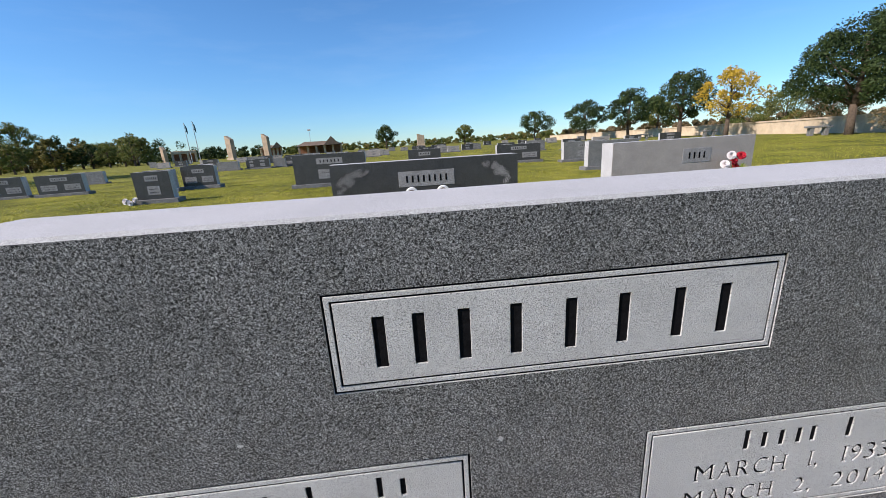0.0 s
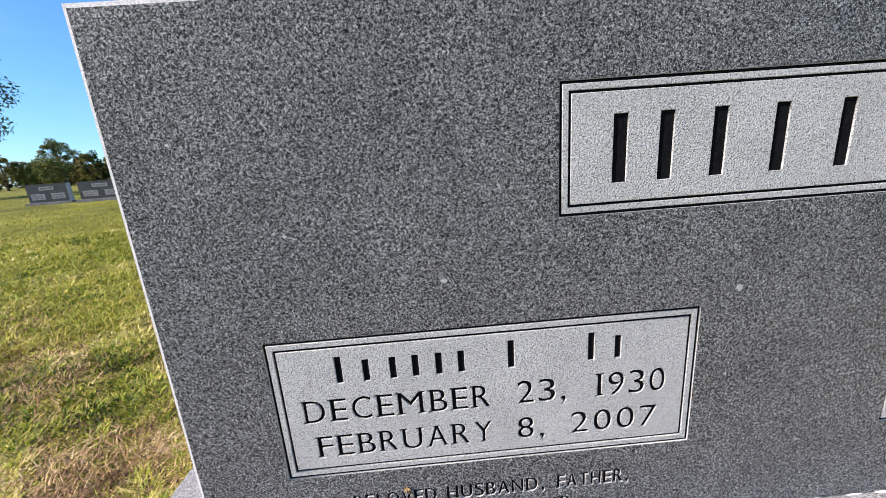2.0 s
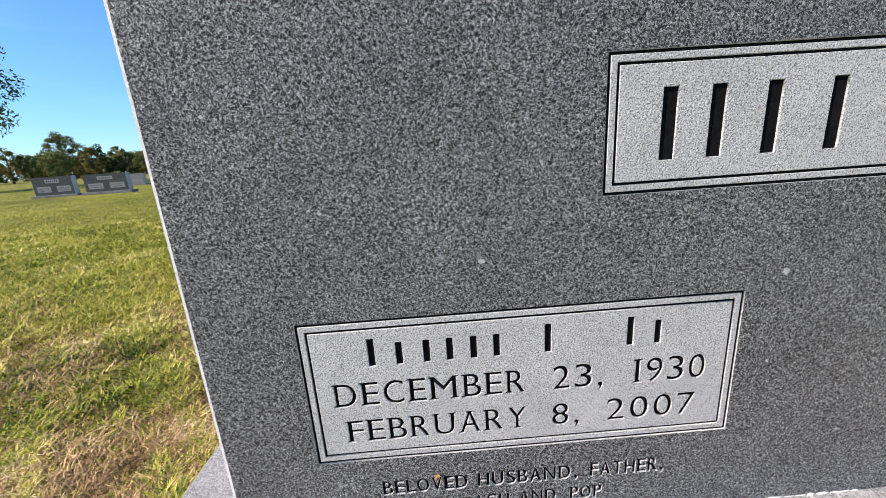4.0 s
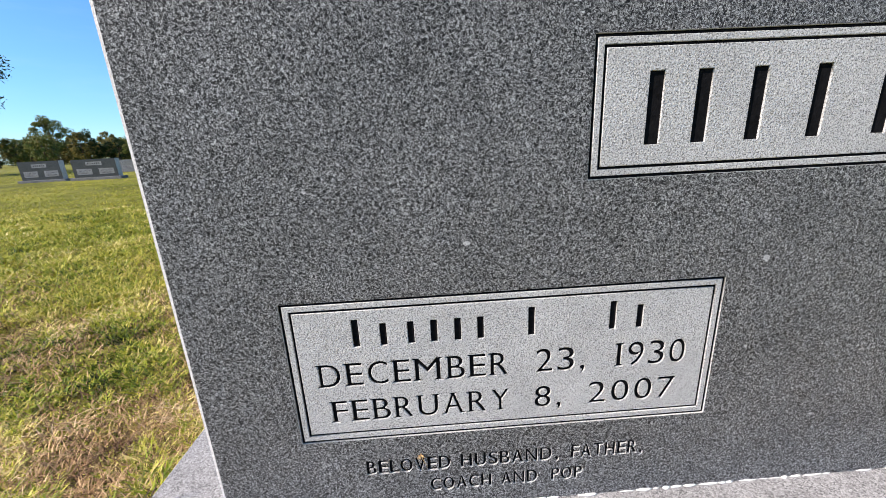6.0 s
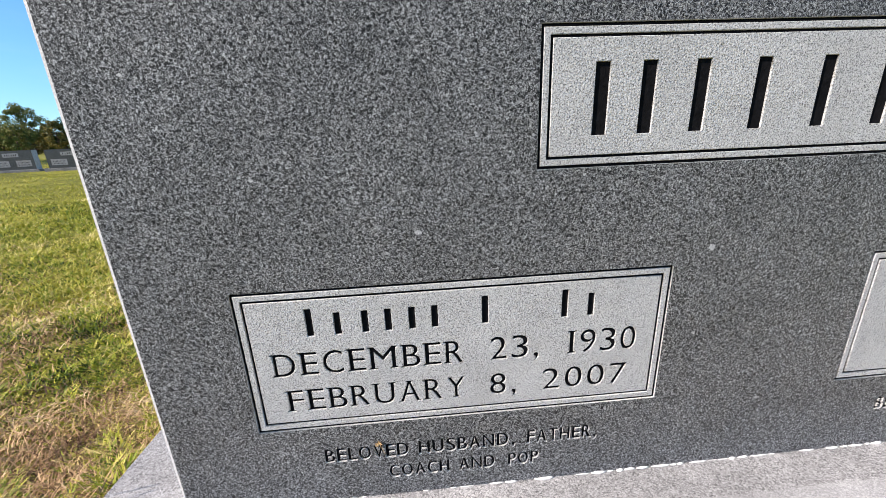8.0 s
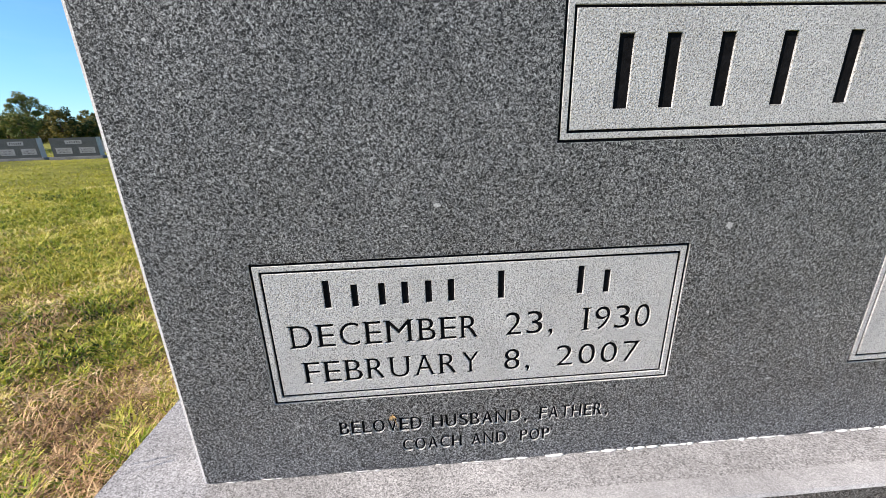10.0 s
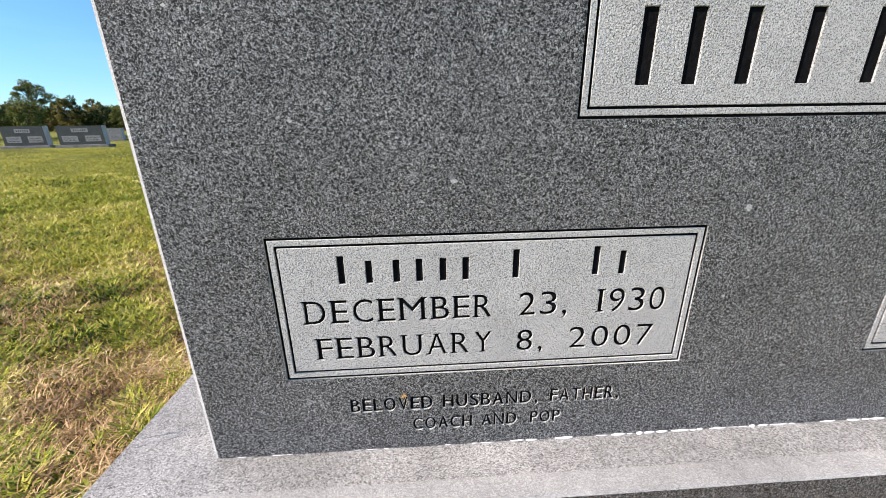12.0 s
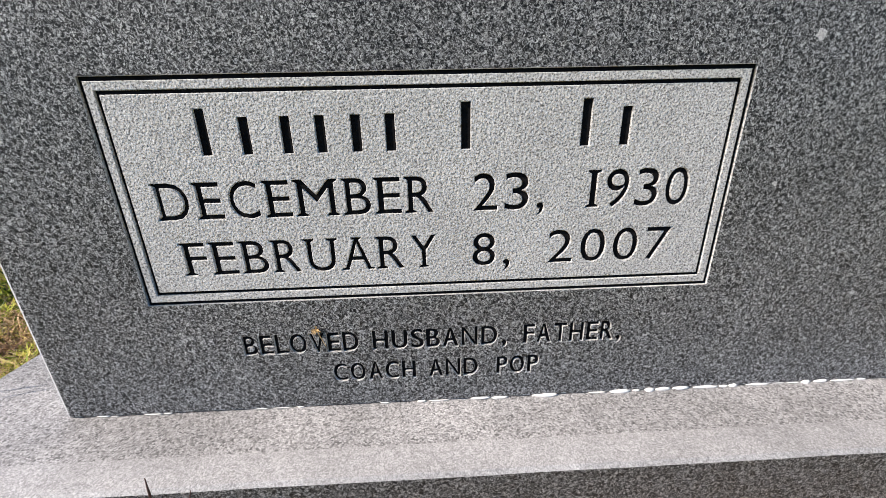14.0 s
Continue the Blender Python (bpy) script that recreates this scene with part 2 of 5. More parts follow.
PALE_TUFT = leafy("yellowed blades", ((0.0, (0.20, 0.20, 0.05)), (0.5, (0.42, 0.38, 0.12)), (1.0, (0.68, 0.55, 0.28))), 8.0, 0.3)
LEAF_OAK = leafy("dark oak leaves", ((0.0, (0.018, 0.035, 0.012)), (0.6, (0.045, 0.075, 0.02)), (1.0, (0.10, 0.13, 0.04))), 0.35, 0.25)
LEAF_MIXED = leafy("autumn green leaves", ((0.0, (0.05, 0.08, 0.02)), (0.45, (0.12, 0.15, 0.035)), (0.8, (0.22, 0.20, 0.06)), (1.0, (0.30, 0.20, 0.08))), 0.1, 0.3)
LEAF_YELLOW = leafy("yellow autumn leaves", ((0.0, (0.14, 0.14, 0.03)), (0.35, (0.45, 0.30, 0.03)), (1.0, (0.72, 0.50, 0.06))), 0.5, 0.4)
LEAF_AUTUMN = leafy("browning leaves", ((0.0, (0.05, 0.055, 0.018)), (0.5, (0.17, 0.15, 0.035)), (1.0, (0.30, 0.22, 0.06))), 0.2, 0.3)
SCRUB = leafy("dry brown scrub", ((0.0, (0.06, 0.06, 0.025)), (0.5, (0.16, 0.12, 0.06)), (1.0, (0.28, 0.20, 0.11))), 0.3, 0.3)


def ground_material():
    m, n, l, b = material("lawn and sandy soil", 0.95, 0.15)
    co = n.new("ShaderNodeTexCoord").outputs["Object"]
    fine = noise_node(n, l, co, 55.0, 6.0, 0.75)
    # dark low stops paint the shadow beneath the grass into the ground colour
    lawn = ramp(n, ((0.32, (0.020, 0.020, 0.006)), (0.46, (0.10, 0.105, 0.016)), (0.58, (0.25, 0.24, 0.038)), (0.72, (0.42, 0.35, 0.11))))
    broad = noise_node(n, l, co, 0.55, 5.0, 0.6)
    both = mix(n, l, 0.45, fine.outputs[0], broad.outputs[0])
    l.new(both, lawn.inputs[0])
    # bare sandy strip along the foot of the stone, ragged at its edge
    sep = n.new("ShaderNodeSeparateXYZ")
    l.new(co, sep.inputs[0])
    edge = noise_node(n, l, co, 6.0, 4.0, 0.7)
    dist = n.new("ShaderNodeMath")
    dist.operation = "MULTIPLY_ADD"
    l.new(edge.outputs[0], dist.inputs[0])
    dist.inputs[1].default_value = 0.5
    l.new(sep.outputs["Y"], dist.inputs[2])
    soil_fac = n.new("ShaderNodeMapRange")
    soil_fac.inputs[1].default_value, soil_fac.inputs[2].default_value = 0.32, 0.22
    soil_fac.inputs[3].default_value, soil_fac.inputs[4].default_value = 0.0, 1.0
    l.new(dist.outputs[0], soil_fac.inputs[0])
    side = n.new("ShaderNodeMapRange")
    side.inputs[1].default_value, side.inputs[2].default_value = -1.15, -0.98
    l.new(sep.outputs["X"], side.inputs[0])
    front = n.new("ShaderNodeMapRange")
    front.inputs[1].default_value, front.inputs[2].default_value = -0.16, 0.0
    l.new(dist.outputs[0], front.inputs[0])
    both_sides = n.new("ShaderNodeMath")
    both_sides.operation = "MULTIPLY"
    l.new(front.outputs[0], both_sides.inputs[0])
    l.new(side.outputs[0], both_sides.inputs[1])
    fac = n.new("ShaderNodeMath")
    fac.operation = "MULTIPLY"
    l.new(soil_fac.outputs[0], fac.inputs[0])
    end = n.new("ShaderNodeMapRange")
    end.inputs[1].default_value, end.inputs[2].default_value = 1.15, 0.95
    l.new(sep.outputs["X"], end.inputs[0])
    ends = n.new("ShaderNodeMath")
    ends.operation = "MULTIPLY"
    l.new(end.outputs[0], ends.inputs[0])
    l.new(both_sides.outputs[0], ends.inputs[1])
    l.new(ends.outputs[0], fac.inputs[1])
    grain = noise_node(n, l, co, 160.0, 6.0, 0.75)
    soil = ramp(n, ((0.3, (0.33, 0.20, 0.105)), (0.5, (0.60, 0.42, 0.24)), (0.7, (0.76, 0.57, 0.36))))
    l.new(grain.outputs[0], soil.inputs[0])
    humus = ramp(n, ((0.35, (0.13, 0.08, 0.042)), (0.5, (0.34, 0.225, 0.125)), (0.65, (0.56, 0.40, 0.235))))
    l.new(grain.outputs[0], humus.inputs[0])
    # trampled thatch and humus towards one end of the strip, in ragged patches
    along = n.new("ShaderNodeMath")
    along.operation = "MULTIPLY_ADD"
    l.new(edge.outputs[0], along.inputs[0])
    along.inputs[1].default_value = 0.9
    l.new(sep.outputs["X"], along.inputs[2])
    mat_fac = n.new("ShaderNodeMapRange")
    mat_fac.inputs[1].default_value, mat_fac.inputs[2].default_value = 0.05, -0.12
    l.new(along.outputs[0], mat_fac.inputs[0])
    soil_col = mix(n, l, mat_fac.outputs[0], soil.outputs[0], humus.outputs[0])
    l.new(mix(n, l, fac.outputs[0], lawn.outputs[0], soil_col), b.inputs["Base Color"])
    bump(n, l, b, fine.outputs[0], 0.6, 0.02)
    return m


GROUND = ground_material()


# ---- builders ----
def mesh_object(name, verts, faces, mat, parent=None, label=""):
    me = bpy.data.meshes.new(name)
    me.from_pydata([tuple(v) for v in verts], [], faces)
    me.update()
    me.materials.append(mat)
    ob = new(name, me)
    ob.parent = parent
    if label:
        ob["label"] = label
    return ob


def part(name, bm, mat, parent=None, label="", smooth=False):
    me = bpy.data.meshes.new(name)
    bm.to_mesh(me)
    bm.free()
    me.materials.append(mat)
    if smooth:
        for p in me.polygons:
            p.use_smooth = True
    ob = new(name, me)
    ob.parent = parent
    if label:
        ob["label"] = label
    return ob


def box(x0, y0, z0, x1, y1, z1, bevel=0.0, segments=2, bm=None):
    bm = bm or bmesh.new()
    made = bmesh.ops.create_cube(bm, size=1.0, matrix=Matrix.Translation(((x0 + x1) / 2, (y0 + y1) / 2, (z0 + z1) / 2)) @ Matrix.Diagonal((x1 - x0, y1 - y0, z1 - z0, 1)))
    if bevel:
        vs = set(made["verts"])
        edges = [e for e in bm.edges if e.verts[0] in vs and e.verts[1] in vs]
        bmesh.ops.bevel(bm, geom=edges, offset=bevel, segments=segments, affect="EDGES", profile=0.5)
    return bm


def cone(bm, a, b, ra, rb, n=10):
    a, b = Vector(a), Vector(b)
    turn = (b - a).to_track_quat("Z", "Y").to_matrix().to_4x4()
    bmesh.ops.create_cone(bm, cap_ends=True, segments=n, radius1=ra, radius2=rb, depth=(b - a).length, matrix=Matrix.Translation((a + b) / 2) @ turn)
    return bm


def empty(name, m):
    ob = new(name)
    ob.matrix_world = m
    ob.empty_display_size = 0.1
    return ob


# ---- cut lettering ----
def serifed(pts, base, cap):
    """A letter's outline with a small flared foot at both corners of every stem that ends on the base or cap line."""
    size, out = cap - base, []
    for i, p in enumerate(pts):
        level = base if abs(p.y - base) < 0.02 * size else cap if abs(p.y - cap) < 0.02 * size else None
        feet = []
        if level is not None:
            for flat, stem, before in ((pts[i - 1], pts[(i + 1) % len(pts)], False), (pts[(i + 1) % len(pts)], pts[i - 1], True)):
                run, rise = p - flat, stem - p
                if abs(run.y) < 0.01 * size and abs(run.x) > 0.04 * size and abs(rise.y) > 0.36 * size and abs(rise.x) < 0.6 * abs(rise.y):
                    side, up = math.copysign(0.090 * size, run.x), math.copysign(1, rise.y)
                    feet = [Vector((p.x + side, p.y)), Vector((p.x + side, p.y + up * 0.048 * size)), p + rise.normalized() * 0.095 * size]
                    if before:
                        feet.reverse()
                    break
        out += feet or [p]
    return out


def glyphs(body, x0, base, x1, cap, thick=0.0007, serif=False):
    """Outlines of a line of writing, fitted between x0 and x1 with its capitals from base to cap."""
    data = bpy.data.curves.new("writing", "FONT")
    data.body, data.size, data.resolution_u = body, 1.0, 3
    ob = new("writing", data)
    bpy.context.view_layer.update()
    splines = [[(tuple(p.handle_left), tuple(p.co), tuple(p.handle_right)) for p in s.bezier_points] for s in ob.to_curve(bpy.context.evaluated_depsgraph_get()).splines]
    ob.to_curve_clear()
    bpy.data.objects.remove(ob)
    bpy.data.curves.remove(data)
    xs = [p[1][0] for s in splines for p in s]
    a, b, height = min(xs), max(xs), 0.682
    fx, fz = (x1 - x0) / (b - a), (cap - base) / height
    lines = []
    for s in splines:
        pts = []
        for p, q in zip(s, s[1:] + s[:1]):
            b0, b1, b2, b3 = (Vector((x0 + (c[0] - a) * fx, base + c[1] * fz)) for c in (p[1], p[2], q[0], q[1]))
            straight = abs((b1 - b0).cross(b3 - b0)) + abs((b2 - b0).cross(b3 - b0)) < 1e-9
            for u in ((0.0,) if straight else (0.0, 0.25, 0.5, 0.75)):
                pts.append(b0 * (1 - u) ** 3 + b1 * 3 * u * (1 - u) ** 2 + b2 * 3 * u * u * (1 - u) + b3 * u ** 3)
        pts = [p for i, p in enumerate(pts) if (p - pts[i - 1]).length > 1e-6]
        lines.append(serifed(pts, base, cap) if serif else pts)
    return [[(tuple(p),) * 3 for p in swollen(s, thick)] for s in lines]


def spaced(body, x0, base, x1, cap, thick=0.0004, slim=0.84, serif=False):
    """The same, letter by letter: each letter is narrowed in its own cell, so that the word is widely spaced."""
    widths = [{"I": 0.45, "1": 0.7, ",": 0.4, "M": 1.4, "W": 1.5, "B": 0.95, "E": 0.9, "F": 0.85, "L": 0.85, "P": 0.9, "S": 0.9, "C": 1.1, "O": 1.2, "D": 1.15, "N": 1.15, "H": 1.1, "A": 1.1, "U": 1.1}.get(c, 1.0) for c in body]
    total, x, out = sum(widths), x0, []
    unit = (x1 - x0 + (1 - slim) * (x1 - x0) / len(body)) / total
    for c, w in zip(body, widths):
        if c == ",":
            out += glyphs(c, x + w * unit * 0.1, base, x + w * unit * 0.1 + (cap - base) * 0.2, cap, thick)
        elif c == "1":
            out += glyphs(c, x + w * unit * 0.25, base, x + w * unit * 0.55, cap, thick, serif)
        else:
            out += glyphs(c, x, base, x + w * unit * slim, cap, thick, serif and c.isalpha())
        x += w * unit
    return out


def swollen(pts, d):
    """A closed outline moved outwards from its filled side by d."""
    out = []
    for i, p in enumerate(pts):
        e0, e1 = (p - pts[i - 1]).normalized(), (pts[(i + 1) % len(pts)] - p).normalized()
        n0, n1 = Vector((e0.y, -e0.x)), Vector((e1.y, -e1.x))
        m = n0 + n1
        k = max(m.dot(n0), 0.6)
        out.append(p + m * (d / k))
    return out


def rectangle(x0, z0, x1, z1):
    c = ((x0, z0), (x1, z0), (x1, z1), (x0, z1))
    return [(p, p, p) for p in c]


def plate(name, outlines, y0, y1, mat, parent, label="", walls=None, arris=0.0007):
    """A flat slab from y0 to y1 in the plane of the stone's face, with every inner outline cut right through it."""
    data = bpy.data.curves.new(name, "CURVE")
    data.dimensions, data.fill_mode, data.resolution_u, data.extrude = "2D", "BOTH", 3, (y1 - y0) / 2 - arris
    data.bevel_depth, data.bevel_resolution = arris, 0
    for pts in outlines:
        s = data.splines.new("BEZIER")
        s.bezier_points.add(len(pts) - 1)
        s.use_cyclic_u = True
        for bp, (hl, co, hr) in zip(s.bezier_points, pts):
            bp.handle_left_type = bp.handle_right_type = "FREE"
            bp.handle_left, bp.co, bp.handle_right = (*hl, 0), (*co, 0), (*hr, 0)
    ob = new(name, data)
    bpy.context.view_layer.update()
    me = bpy.data.meshes.new_from_object(ob.evaluated_get(bpy.context.evaluated_depsgraph_get()))
    bpy.data.objects.remove(ob)
    bpy.data.curves.remove(data)
    me.transform(Matrix(((1, 0, 0, 0), (0, 0, -1, (y0 + y1) / 2), (0, 1, 0, 0), (0, 0, 0, 1))))
    weld = bmesh.new()
    weld.from_mesh(me)
    bmesh.ops.remove_doubles(weld, verts=weld.verts, dist=0.000005)
    weld.to_mesh(me)
    weld.free()
    me.materials.clear()
    me.materials.append(mat)
    if walls:
        me.materials.append(walls)
        for p in me.polygons:
            p.material_index = 1 if abs(p.normal.y) < 0.9 else 0
    me.name = name
    ob = new(name, me)
    ob.parent = parent
    if label:
        ob["label"] = label
    lift_counters(me, parent)
    return ob


def lift_counters(me, parent):
    """The little islands inside closed letters become parts of their own; the rest stays in the plate."""
    bm = bmesh.new()
    bm.from_mesh(me)
    todo, groups = set(bm.faces), []
    while todo:
        stack = [todo.pop()]
        found = list(stack)
        while stack:
            for e in stack.pop().edges:
                for f in e.link_faces:
                    if f in todo:
                        todo.discard(f)
                        stack.append(f)
                        found.append(f)
        groups.append(found)
    groups.sort(key=len)
    small = [g for g in groups[:-1] if max(v.co.x for f in g for v in f.verts) - min(v.co.x for f in g for v in f.verts) < 0.03]
    for g in small:
        vs = list({v for f in g for v in f.verts})
        at = {v: i for i, v in enumerate(vs)}
        counter = mesh_object("letter_counter", [v.co for v in vs], [[at[v] for v in f.verts] for f in g], me.materials[0], parent)
        if len(me.materials) > 1:
            counter.data.materials.append(me.materials[1])
            for p, f in zip(counter.data.polygons, g):
                p.material_index = f.material_index
    bmesh.ops.delete(bm, geom=[v for v in {v for g in small for f in g for v in f.verts}], context="VERTS")
    bm.to_mesh(me)
    bm.free()


# ---- ground ----
def lattice(x, y, step, seed):
    """Smooth random heights from 0 to 1 on a square lattice."""
    u, v = x / step, y / step
    i, j = np.floor(u), np.floor(v)
    a, b = u - i, v - j
    a, b = a * a * (3 - 2 * a), b * b * (3 - 2 * b)

    def at(p, q):
        h = np.sin(p * 127.1 + q * 311.7 + seed * 74.7) * 43758.5453
        return h - np.floor(h)
    return (at(i, j) * (1 - a) + at(i + 1, j) * a) * (1 - b) + (at(i, j + 1) * (1 - a) + at(i + 1, j + 1) * a) * b


def soil_relief(x, y):
    """Trodden dry soil: lumps of a few centimetres, crumbs, and a few cracks."""
    lumps = 0.014 * (lattice(x, y, 0.055, 1) - 0.5) + 0.010 * (lattice(x, y, 0.023, 2) - 0.5) + 0.0055 * (lattice(x, y, 0.011, 3) - 0.5)
    wander = 0.02 * (lattice(x, y, 0.03, 6) - 0.5)
    crack = np.exp(-((lattice(x + wander, y - wander, 0.075, 4) - 0.5) / 0.035) ** 2) * np.clip(lattice(x, y, 0.09, 5) * 3 - 1.2, 0, 1)
    where = np.clip((x + 1.05) / 0.1, 0, 1) * np.clip((0.5 - x) / 0.1, 0, 1) * np.clip((y + 0.36) / 0.08, 0, 1) * np.clip((-0.05 - y) / 0.02, 0, 1)
    away = 0.35 + 0.65 * np.clip((-0.10 - y) / 0.06, 0, 1)
    return where * (lumps * away - 0.007 * crack * np.clip((-0.11 - y) / 0.04, 0, 1))


def ground_z(x, y):
    """Gentle unevenness; the soil is heaped a little at one end of the stone and sinks at the other."""
    x, y = np.asarray(x, float), np.asarray(y, float)
    z = np.zeros_like(x + y)
    for f, a in ((1.3, 0.005), (2.9, 0.004), (6.1, 0.0035), (11.0, 0.0025), (21.0, 0.0018), (38.0, 0.001)):
        for k in range(3):
            w = 0.7 + 2.1 * k + f * 1.7
            z = z + a * np.sin(f * (x * math.cos(w) + y * math.sin(w)) + 1.9 * k + f + 0.8 * np.sin(f * 0.6 * (y * math.cos(w) - x * math.sin(w)) + k)) * 0.6
    near = np.exp(-((x + 0.90) / 0.19) ** 2 - ((y + 0.06) / 0.2) ** 2)
    z = z + 0.042 * near - 0.012 * np.clip((x + 0.3) / 0.9, 0, 1)
    far = np.hypot(x, y)
    z = z + soil_relief(x, y)
    return z + np.clip((far - 6) / 60, 0, 1) * 0.10 * np.sin(x * 0.11 + 0.6) * np.cos(y * 0.09)


def axis(near, step, far, fine=None):
    """Even steps near by, growing ones farther off, and fine ones between the two places in fine."""
    a = list(np.arange(-near, near + step / 2, step))
    if fine:
        lo, hi, small = fine
        a = sorted([v for v in a if not lo - small < v < hi + small] + list(np.arange(lo, hi + small / 2, small)))
    d, s = near, step
    while d < far:
        s *= 1.28
        d += s
        a = [-d] + a + [d]
    return np.array(a)


gx, gy = axis(1.6, 0.02, 1400, (-1.02, 0.42, 0.005)), axis(1.2, 0.02, 1400, (-0.33, -0.08, 0.004))
X, Y = np.meshgrid(gx, gy)
Z = ground_z(X, Y)
nx, ny = len(gx), len(gy)
idx = np.arange(nx * ny).reshape(ny, nx)
quads = np.stack([idx[:-1, :-1], idx[:-1, 1:], idx[1:, 1:], idx[1:, :-1]], -1).reshape(-1, 4)
ground = mesh_object("ground", np.stack([X, Y, Z], -1).reshape(-1, 3).tolist(), quads.tolist(), GROUND)
for p in ground.data.polygons:
    p.use_smooth = True
tagged(ground, "mown lawn with yellowed patches and a bare sandy strip", "ground", kind="structure")

# ---- the main headstone ----
W0, W1, Z0, Z1, DEEP = -0.764, 0.762, 0.083, 0.750, 0.185
CUT = 0.003
headstone = empty("headstone", pose(0, 0, 0))
tagged(headstone, "wide polished grey granite headstone with three frosted inscription panels", "headstone")


def stone_base(parent):
    """The base: a long block with rubbed arrises and a slight wash along its front."""
    x0, x1, y0, y1, z = -0.905, 0.905, -0.083, 0.268, Z0
    bm = bmesh.new()
    prof = ((y0 + 0.002, -0.12), (y0, z - 0.006), (y0 + 0.003, z - 0.0025), (y0 + 0.022, z - 0.0004), (y0 + 0.03, z), (y1 - 0.004, z), (y1, z - 0.006), (y1, -0.12))
    xs = [x0, x0 + 0.003] + [x0 + 0.003 + (x1 - x0 - 0.006) * i / 40 for i in range(1, 40)] + [x1 - 0.003, x1]
    rings = []
    for i, x in enumerate(xs):
        lower = 0.003 if i in (0, len(xs) - 1) else 0.0
        jag = 0.0002 * math.sin(i * 2.3) + 0.0002 * math.sin(i * 5.1)
        rings.append([bm.verts.new((x, yy + (jag if k < 3 else 0), zz - (lower if zz > 0 else 0))) for k, (yy, zz) in enumerate(prof)])
    for a, b in zip(rings[:-1], rings[1:]):
        for k in range(len(prof) - 1):
            bm.faces.new((a[k], a[k + 1], b[k + 1], b[k]))
    bm.faces.new(rings[0])
    bm.faces.new(rings[-1][::-1])
    bmesh.ops.recalc_face_normals(bm, faces=bm.faces)
    ob = part("base", bm, BASE_TOP, parent, "light granite base with dark front")
    ob.data.materials.append(BASE_SIDE)
    ob.data.materials.append(BASE_MARGIN)
    for p in ob.data.polygons:
        p.material_index = 1 if abs(p.normal.z) < 0.5 else 2 if p.center.y < y0 + 0.029 else 0
    return ob


stone_base(headstone)


def die_block():
    """The tablet's block, with a rubbed chamfer round its front."""
    bm = bmesh.new()
    loops = []
    for d, y in ((0.0056, CUT + 0.0002), (0.0054, 0.0010), (0.0, 0.0032), (0.0, DEEP - 0.002), (0.002, DEEP)):
        low = Z0 + 0.001
        loops.append([bm.verts.new(p) for p in ((W0 + d, y, low), (W1 - d, y, low), (W1 - d, y, Z1 - d), (W0 + d, y, Z1 - d))])
    bm.faces.new(loops[0])
    bm.faces.new(loops[-1][::-1])
    for a, b in zip(loops[:-1], loops[1:]):
        for k in range(4):
            bm.faces.new((a[k], b[k], b[(k + 1) % 4], a[(k + 1) % 4]))
    bmesh.ops.recalc_face_normals(bm, faces=bm.faces)
    return bm


die = part("die", die_block(), STEELED, headstone, "polished granite tablet with pale sawn top and ends")

# panels: x0, z0, x1, z1
P_NAME = (-0.303, 0.5154, 0.306, 0.6553)
P_LEFT = (-0.649, 0.205, -0.130, 0.3953)
P_RIGHT = (0.1328, 0.205, 0.6510, 0.3953)


def grown(p, d):
    return (p[0] - d, p[1] - d, p[2] + d, p[3] + d)


def bars(boxes, fill=0.5):
    """Plain upright bars that stand for the letters of a name."""
    out = []
    for a, lo, b, hi in boxes:
        c, w = (a + b) / 2, (b - a) * fill / 2
        out.append(rectangle(c - w, lo, c + w, hi))
    return out


LOW, HIGH = 0.5482, 0.6205
STEM_WIDTH = 0.0165
NAME_BARS = [rectangle(c - STEM_WIDTH / 2, LOW, c + STEM_WIDTH / 2, HIGH) for c in (-0.237, -0.187, -0.129, -0.0615, 0.012, 0.084, 0.161, 0.2255)]
LETTER_STEM = 0.0088
LEFT_BARS = [rectangle(c - LETTER_STEM / 2, 0.3355, c + LETTER_STEM / 2, top) for c, top in ((-0.5665, 0.3715), (-0.5345, 0.365), (-0.5025, 0.365), (-0.4755, 0.365), (-0.4475, 0.365), (-0.4205, 0.365), (-0.3600, 0.3725), (-0.2620, 0.373), (-0.2290, 0.3665))]
RIGHT_BARS = bars([(0.288, 0.335, 0.312, 0.3725)] + [(a, 0.3355, a + 0.024, 0.365) for a in (0.318, 0.347, 0.376, 0.400)] + [(0.461, 0.335, 0.487, 0.3725)], 0.42)
left_words = LEFT_BARS + [g for w in (("DECEMBER", -0.6156, 0.2838, -0.3875, 0.3150), ("23,", -0.3536, 0.2840, -0.2935, 0.3155), ("1930", -0.2573, 0.2838, -0.1655, 0.3160),
                                      ("FEBRUARY", -0.6059, 0.2331, -0.3865, 0.2636), ("8,", -0.3542, 0.2328, -0.3205, 0.2632), ("2007", -0.2859, 0.2331, -0.1730, 0.2638)) for g in spaced(*w, thick=0.0005, slim=0.77, serif=True)]
right_words = RIGHT_BARS + [g for w in (("MARCH", 0.222, 0.2838, 0.376, 0.3150), ("1,", 0.414, 0.2840, 0.432, 0.3155), ("1933", 0.472, 0.2838, 0.560, 0.3160),
                                        ("MARCH", 0.210, 0.2331, 0.362, 0.2636), ("2,", 0.401, 0.2328, 0.430, 0.2632), ("2014", 0.468, 0.2331, 0.566, 0.2638)) for g in spaced(*w, thick=0.0005, slim=0.77, serif=True)]
